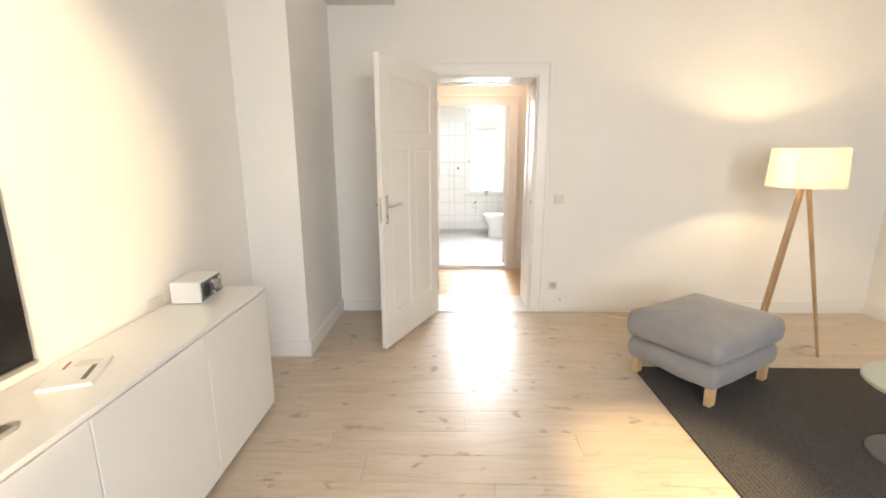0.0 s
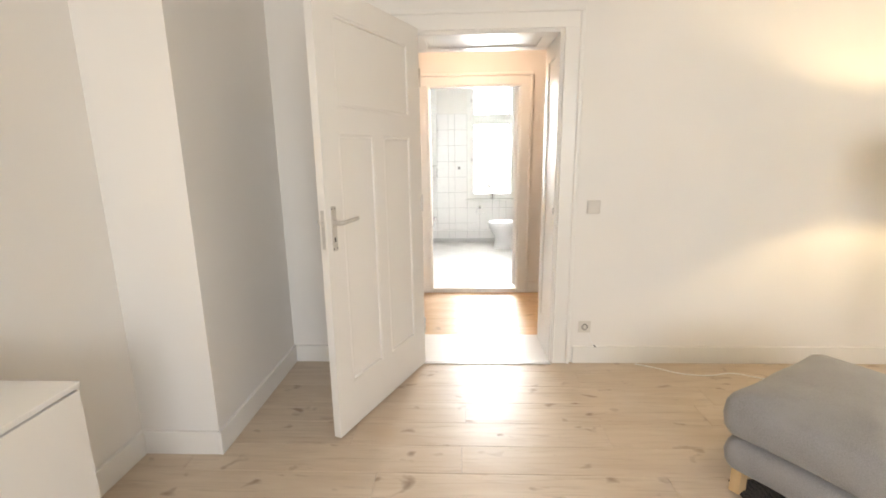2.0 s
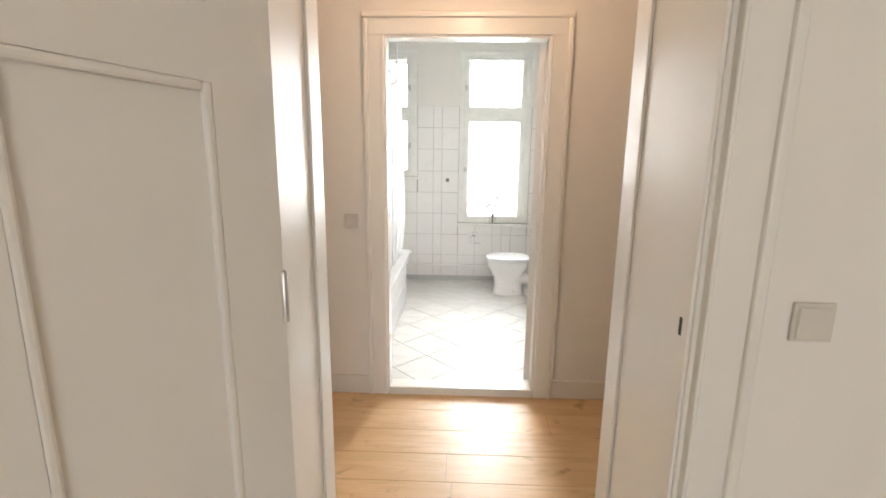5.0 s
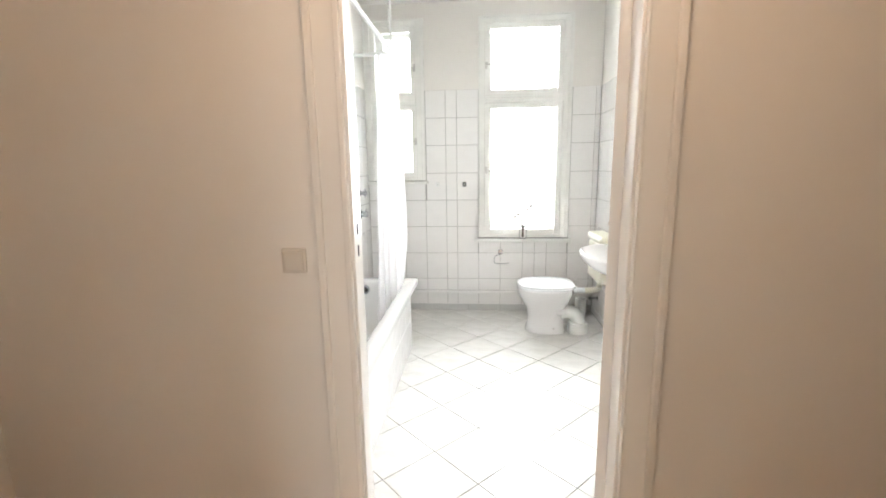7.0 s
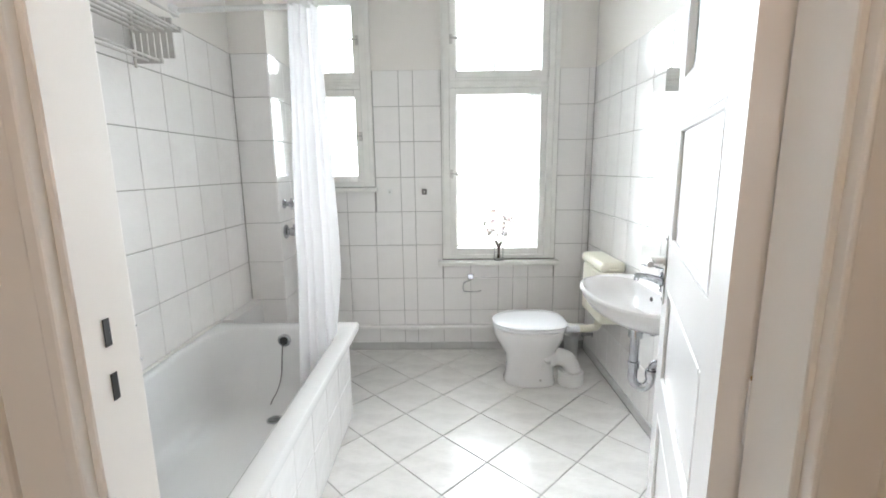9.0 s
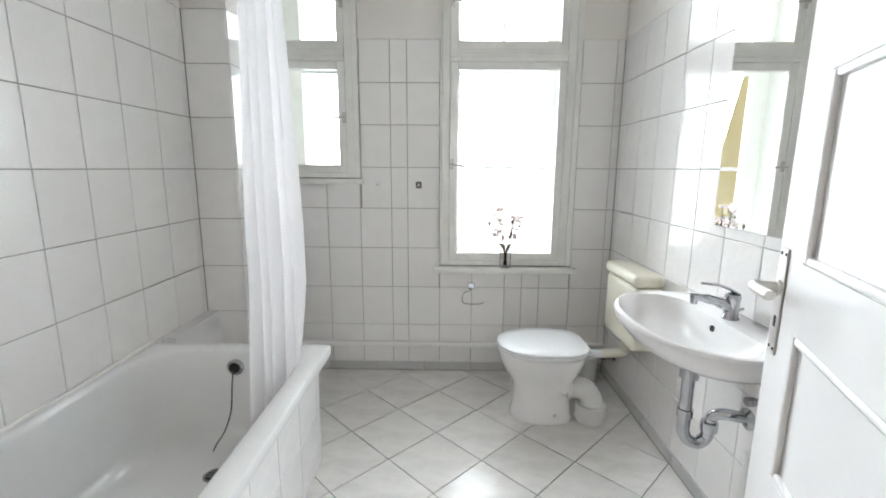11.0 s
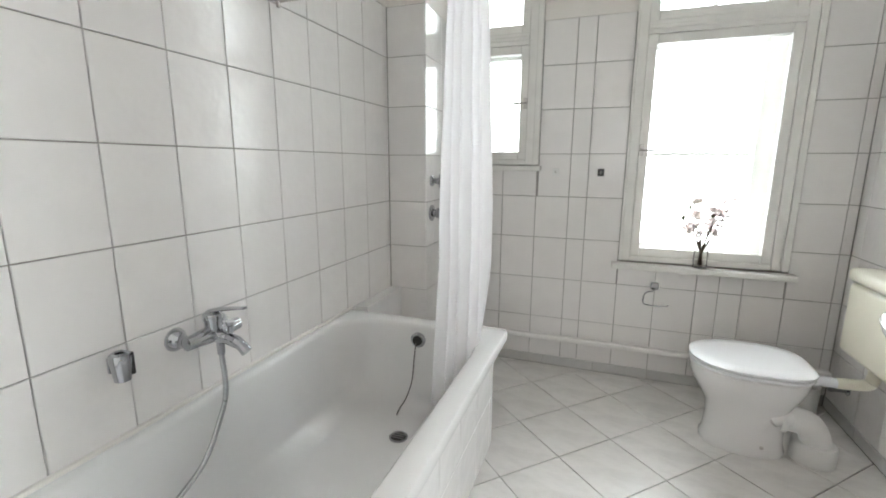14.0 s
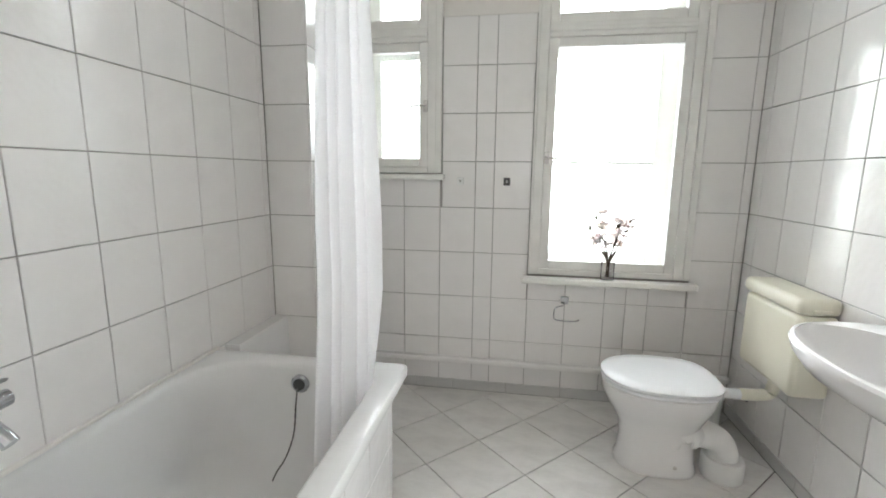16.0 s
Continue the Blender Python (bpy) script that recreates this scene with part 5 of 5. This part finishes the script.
for y in (SY0 + 0.04, SY0 - 0.16):
    av = thing("supply_valve", (BE - 0.008, y, 0.60), "chrome water supply valve below washbasin", "valve", "basin supply valves")
    part("valve_body", lathe(bmesh.new(), [(0.024, 0.0), (0.024, -0.004), (0.011, -0.008), (0.011, -0.05)], 18, (0, 0, 0), "x"), CHROME, av, smooth=True)
    part("valve_handle", lathe(bmesh.new(), [(0.010, -0.05), (0.015, -0.054), (0.015, -0.074), (0.012, -0.078)], 16, (0, 0, 0), "x"), CHROME, av, smooth=True)
    part("supply_hose", tube(bmesh.new(), bend([(-0.035, 0, 0.01), (-0.035, 0.0, 0.05), (-0.04, (SY0 - y) * 0.5, 0.10), (-0.05, (SY0 - y) * 0.8, 0.15)], 5), 0.005, 8), HOSE, av, smooth=True)
mir = thing("wall_mirror", (BE - 0.007, 7.20, 1.545), "frameless rectangular mirror above the washbasin", "mirror")
part("glass", boxes((-0.006, -0.25, -0.45, 0.0, 0.25, 0.45), bevel=0.0015), MIRROR, mir)

# ---- beside the washbasin, behind the open door ----
rad = thing("radiator", (BE - 0.012, 6.60, FLOOR_B), "low pale ribbed radiator below the washbasin wall", "radiator")
for k in range(8):
    y = k * 0.058
    part("column", boxes((-0.075, y, 0.06, -0.022, y + 0.038, 0.44), bevel=0.012, seg=3), WPLASTIC, rad, smooth=True)
for z in (0.085, 0.40):
    part("header_pipe", tube(bmesh.new(), [(-0.048, -0.01, z), (-0.048, 0.456, z)], 0.014, 14), WPLASTIC, rad, smooth=True)
for y in (0.045, 0.393):
    part("wall_bracket", boxes((-0.025, y, 0.30, 0.005, y + 0.014, 0.33), bevel=0.002), STEEL, rad)
    part("foot", boxes((-0.062, y, 0.0, -0.034, y + 0.014, 0.07), bevel=0.002), STEEL, rad)
shelf = thing("wooden_wall_box", (BE - 0.007, 6.56, 1.13), "small brown wooden box fixed to tiled wall", "wall box")
part("back_board", boxes((-0.012, -0.10, 0.0, 0.0, 0.10, 0.14), bevel=0.002), OAKTRIM, shelf)
part("front_board", boxes((-0.07, -0.10, 0.0, -0.058, 0.10, 0.14), bevel=0.003, seg=2), OAKTRIM, shelf)
for y in (-0.10, 0.088):
    part("end_board", boxes((-0.058, y, 0.0, -0.012, y + 0.012, 0.14), bevel=0.002), OAKTRIM, shelf)
part("bottom_board", boxes((-0.058, -0.088, 0.0, -0.012, 0.088, 0.012)), OAKTRIM, shelf)
cup = thing("tumbler_holder", (BE - 0.007, 6.56, 0.94), "frosted glass tumbler in a chrome wall ring", "tumbler")
part("tumbler", lathe(bmesh.new(), [(0.026, 0.0), (0.028, 0.003), (0.036, 0.165), (0.033, 0.165), (0.025, 0.008)], 24, (-0.06, 0, 0)), FROST, cup, smooth=True)
part("ring", tube(bmesh.new(), [(-0.06 + 0.036 * math.cos(a), 0.036 * math.sin(a), 0.10) for a in [k * math.tau / 24 for k in range(25)]], 0.003, 8, False), CHROME, cup, "chrome ring", smooth=True)
part("wall_mount", lathe(bmesh.new(), [(0.018, 0.0), (0.018, -0.006), (0.006, -0.01), (0.006, -0.026)], 18, (0, 0, 0.10), "x"), CHROME, cup, smooth=True)

# ---- small fittings on the window wall ----
for x, mat, lab in ((0.018, WPLASTIC, "tiny pale adhesive hook on tile"), (0.262, DARKSTEEL, "tiny grey metal hook on tile")):
    hk = thing("wall_hook", (x, BN - 0.007, 1.195), lab, "hook")
    part("hook_base", boxes((-0.017, -0.005, -0.02, 0.017, 0.0, 0.02), bevel=0.002), mat, hk)
    part("hook_pin", tube(bmesh.new(), bend([(0, -0.004, 0.0), (0, -0.018, -0.004), (0, -0.024, 0.006)], 4), 0.004, 8), STEEL, hk, smooth=True)
tp = thing("paper_holder", (0.587, BN - 0.007, 0.577), "empty chrome toilet paper holder on tile", "paper holder")
part("holder_base", boxes((-0.02, -0.016, -0.02, 0.02, 0.0, 0.02), bevel=0.003), CHROME, tp)
part("holder_wire", tube(bmesh.new(), bend([(0.0, -0.014, -0.01), (-0.01, -0.04, -0.02), (-0.05, -0.055, -0.035), (-0.055, -0.055, -0.085), (-0.03, -0.055, -0.10), (0.05, -0.055, -0.10), (0.075, -0.055, -0.09)], 6), 0.0035, 8), CHROME, tp, smooth=True)
wall_duct = solid("pipe_duct", boxes((PX + 0.01, BN - 0.048, 0.185, BE - 0.008, BN - 0.0055, 0.215), bevel=0.008, seg=3), WTILE, "thin white pipe run along the window wall", "pipe")

# ---- outside ----
# Emission stands in for the daylight on sky and foliage outside.
BACK, _nt, _b = nodes_of("glowing_sky_backdrop")
_tc = _nt.nodes.new("ShaderNodeTexCoord")
_sep = _nt.nodes.new("ShaderNodeSeparateXYZ")
_nt.links.new(_tc.outputs["Object"], _sep.inputs[0])
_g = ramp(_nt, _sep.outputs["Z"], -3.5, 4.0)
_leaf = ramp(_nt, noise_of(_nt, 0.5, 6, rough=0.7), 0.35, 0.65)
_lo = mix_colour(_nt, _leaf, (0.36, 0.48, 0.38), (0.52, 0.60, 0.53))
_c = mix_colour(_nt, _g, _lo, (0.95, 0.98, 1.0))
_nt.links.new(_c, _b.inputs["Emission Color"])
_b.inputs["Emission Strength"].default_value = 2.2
_b.inputs["Base Color"].default_value = (0.4, 0.45, 0.4, 1)
solid("backdrop", boxes((-20, 23.5, -3.25, 24, 24, 22)), BACK, "glowing sheet of bright hazy sky and pale foliage far outside", "backdrop")
wing = thing("house_wing", (0, 0, 0), "yellow rendered house wing across the courtyard", "building")
part("wall", slab("y", -4.6, -4.0, 9.2, 18.5, -3.2, 5.6, [(y, -0.4, y + 1.0, 1.6) for y in (9.9, 12.0)]), FACADE, wing)
part("roof", boxes((-5.2, 9.1, 5.6, -3.75, 18.8, 5.8), bevel=0.02), STONE, wing, "grey eaves")
for y in (9.9, 12.0):
    part("window", boxes((-4.2, y, -0.4, -4.15, y + 1.0, 1.6)), WINPAINT, wing)

# ---- tiles and boards ----


def rect_piece(w, h, d, c=0.0016):
    """A flat piece w x h, its back at 0 and its chamfered face at d, lying in x and y."""
    v = [(-w / 2, -h / 2, 0), (w / 2, -h / 2, 0), (w / 2, h / 2, 0), (-w / 2, h / 2, 0)]
    v += [(x, y, d - c) for x, y, _ in v[:4]]
    v += [(math.copysign(abs(x) - c, x), math.copysign(abs(y) - c, y), d) for x, y, _ in v[:4]]
    f = [(8, 9, 10, 11)]
    for k in range(4):
        n = (k + 1) % 4
        f += [(k, n, 4 + n, 4 + k), (4 + k, 4 + n, 8 + n, 8 + k)]
    return v, f


PIECES = {}


def piece(name, w, h, d, material, parent, m, c=0.0016):
    key = (name, round(w, 3), round(h, 3), material.name)
    if key not in PIECES:
        me = bpy.data.meshes.new(name)
        v, f = rect_piece(w, h, d, c)
        me.from_pydata(v, [], f)
        me.materials.append(material)
        PIECES[key] = me
    ob = new(name, PIECES[key])
    ob.matrix_basis = m
    ob.parent = parent
    return ob


G = 0.0032
COURSES = [0.072, 0.321, 0.566, 0.813, 1.055, 1.297, 1.541, 1.776, 2.01]

WEST = [0.05, 0.296, 0.542, 0.788, 1.034, 1.283, 1.532, 1.782, 2.025]


def spans(joints):
    return list(zip(joints, joints[1:]))


def tile_wall(parent, joints, place, holes=(), courses=COURSES, mat=None):
    """Rows of tiles between joints; tiles are cut round openings (u0, z0, u1, z1)."""
    for a, b in spans(joints):
        for z0, z1 in spans(courses):
            cells = [(a, z0, b, z1)]
            for h in holes:
                left = []
                for c in cells:
                    if c[2] <= h[0] or c[0] >= h[2] or c[3] <= h[1] or c[1] >= h[3]:
                        left.append(c)
                        continue
                    if c[0] < h[0]:
                        left.append((c[0], c[1], h[0], c[3]))
                    if c[2] > h[2]:
                        left.append((h[2], c[1], c[2], c[3]))
                    x0, x1 = max(c[0], h[0]), min(c[2], h[2])
                    if c[1] < h[1]:
                        left.append((x0, c[1], x1, h[1]))
                    if c[3] > h[3]:
                        left.append((x0, h[3], x1, c[3]))
                cells = left
            for c in cells:
                w, h = c[2] - c[0] - G, c[3] - c[1] - G
                if w > 0.008 and h > 0.008:
                    tilt = (random.uniform(-0.12, 0.12), random.uniform(-0.12, 0.12))
                    piece("tile", w, h, 0.0065, mat or WTILE, parent, place((c[0] + c[2]) / 2, (c[1] + c[3]) / 2) @ pose(0, 0, 0, *tilt, 0))


def facing_south(y):
    return lambda u, z: pose(u, y, z, 90, 0, 0)


def facing_east(x):
    return lambda u, z: pose(x, u, z, 90, 0, 90)


def facing_west(x):
    return lambda u, z: pose(x, u, z, 90, 0, -90)


tile_wall(wall_bn, [PX + 0.007, -0.49, -0.289, -0.09, 0.098, 0.196, 0.39, 0.589, 0.79, 0.897, 1.004, 1.192, 1.388, BE - 0.007], facing_south(BN), [(W0 - 0.014, 0.69, W1 + 0.032, 2.2), (V0 - 0.02, 1.216, V1 + 0.032, 2.2)])
tile_wall(wall_bw, [BS + 0.005] + [6.14, 6.345, 6.548, 6.751, 6.954, 7.162, 7.369, 7.577, 7.79, 7.998, PY - 0.007], facing_east(BW), courses=WEST)
tile_wall(wall_be, [BS + 0.005, ] + [8.387 - 0.2 * k for k in range(12, -1, -1)] + [BN - 0.007], facing_west(BE))
tile_wall(wall_bp, [BW + 0.007, PX], facing_south(PY), courses=WEST)
tile_wall(wall_bp, [PY - 0.006, 8.27, BN - 0.007], facing_east(PX), courses=WEST)
tile_wall(apron, [TY0 + 0.002, 6.12, 6.325, 6.53, 6.735, 6.94, 7.145, 7.35, 7.555, 7.606], facing_east(-0.104), courses=[0.018, 0.255, 0.508], mat=BTILE)
tile_wall(apron, [BW + 0.01, -0.72, -0.515, -0.31, -0.104], lambda u, z: pose(u, 7.60, z, 90, 0, 180), courses=[0.018, 0.255, 0.508], mat=BTILE)

# grey skirting tiles
skirt_n = solid("baseboard_bath_north", boxes((PX + 0.01, BN - 0.004, FLOOR_B, BE - 0.012, BN, 0.074)), GROUT, "grey skirting tiles under the window wall", "skirting")
for k in range(7):
    a = PX + 0.012 + k * 0.3
    b = min(a + 0.3, BE - 0.014)
    if b - a > 0.03:
        piece("skirting_tile", b - a - 0.003, 0.056, 0.009, STONE, skirt_n, facing_south(BN - 0.004)((a + b) / 2, FLOOR_B + 0.028))
skirt_e = solid("baseboard_bath_east", boxes((BE - 0.004, BS + 0.01, FLOOR_B, BE, BN - 0.014, 0.074)), GROUT, "grey skirting tiles under the washbasin wall", "skirting")
for k in range(9):
    b = BN - 0.016 - k * 0.3
    a = max(b - 0.3, BS + 0.012)
    if b - a > 0.03:
        piece("skirting_tile", b - a - 0.003, 0.056, 0.009, STONE, skirt_e, facing_west(BE - 0.004)((a + b) / 2, FLOOR_B + 0.028))


def clip(poly, axis, lim, keep_less):
    out = []
    for p, q in zip(poly, poly[1:] + poly[:1]):
        pin = (p[axis] <= lim) == keep_less
        qin = (q[axis] <= lim) == keep_less
        if pin:
            out.append(p)
        if pin != qin:
            t = (lim - p[axis]) / (q[axis] - p[axis])
            out.append((p[0] + (q[0] - p[0]) * t, p[1] + (q[1] - p[1]) * t))
    return out


# diagonal floor tiles
STEP = 0.207
WHOLE = None
for i in range(-7, 8):
    for j in range(-12, 5):
        if (i + j) % 2 == 0:
            continue
        cx, cy = 0.183 + i * STEP, 7.985 + j * STEP
        r = STEP - G * 0.85
        poly = [(cx + r, cy), (cx, cy + r), (cx - r, cy), (cx, cy - r)]
        whole = BW + 0.01 < cx - r and cx + r < BE - 0.014 and BS + 0.014 < cy - r and cy + r < BN - 0.014
        if not whole:
            for ax, lim, less in ((0, BE - 0.014, True), (0, BW + 0.01, False), (1, BN - 0.014, True), (1, BS + 0.014, False)):
                poly = clip(poly, ax, lim, less) if len(poly) > 2 else []
        if len(poly) < 3:
            continue
        local = [(x - cx, y - cy) for x, y in poly]
        mx, my = sum(p[0] for p in local) / len(local), sum(p[1] for p in local) / len(local)
        if whole and WHOLE:
            me = WHOLE
        else:
            n = len(local)
            inner = [(x + (mx - x) * 0.012, y + (my - y) * 0.012) for x, y in local]
            v = [(x, y, -0.006) for x, y in local] + [(x, y, -0.0012) for x, y in local] + [(x, y, 0.0) for x, y in inner]
            f = [tuple(range(2 * n, 3 * n))]
            for k in range(n):
                q = (k + 1) % n
                f += [(k, q, n + q, n + k), (n + k, n + q, 2 * n + q, 2 * n + k)]
            me = bpy.data.meshes.new("floor_tile")
            me.from_pydata(v, [], f)
            me.materials.append(FTILE)
            if whole:
                WHOLE = me
        ob = new("floor_tile", me)
        ob.matrix_basis = pose(cx, cy, FLOOR_B + random.uniform(-0.0003, 0.0003), random.uniform(-0.06, 0.06), random.uniform(-0.06, 0.06), 0)
        ob.parent = floor_b


def boards(parent, x0, x1, y0, y1, width, phase, mat):
    """Laminate boards along x with staggered ends."""
    y = y0 - phase
    while y < y1 - 0.005:
        a, b = max(y, y0), min(y + width, y1)
        if b - a > 0.006:
            x = x0 - random.uniform(0.1, 1.25)
            while x < x1 - 0.01:
                c, d = max(x, x0), min(x + 1.285, x1)
                if d - c > 0.02:
                    ob = piece("floorboard", d - c - 0.0012, b - a - 0.0012, 0.008, mat, parent, pose((c + d) / 2, (a + b) / 2, -0.008), 0.0009)
                x += 1.285
        y += width


boards(floor_l, WX, EX, SY, NY - 0.001, 0.192, 0.05, PLANK)
boards(floor_h, -1.4, 2.4, HS + 0.011, HN, 0.192, 0.03, HALLPLANK)
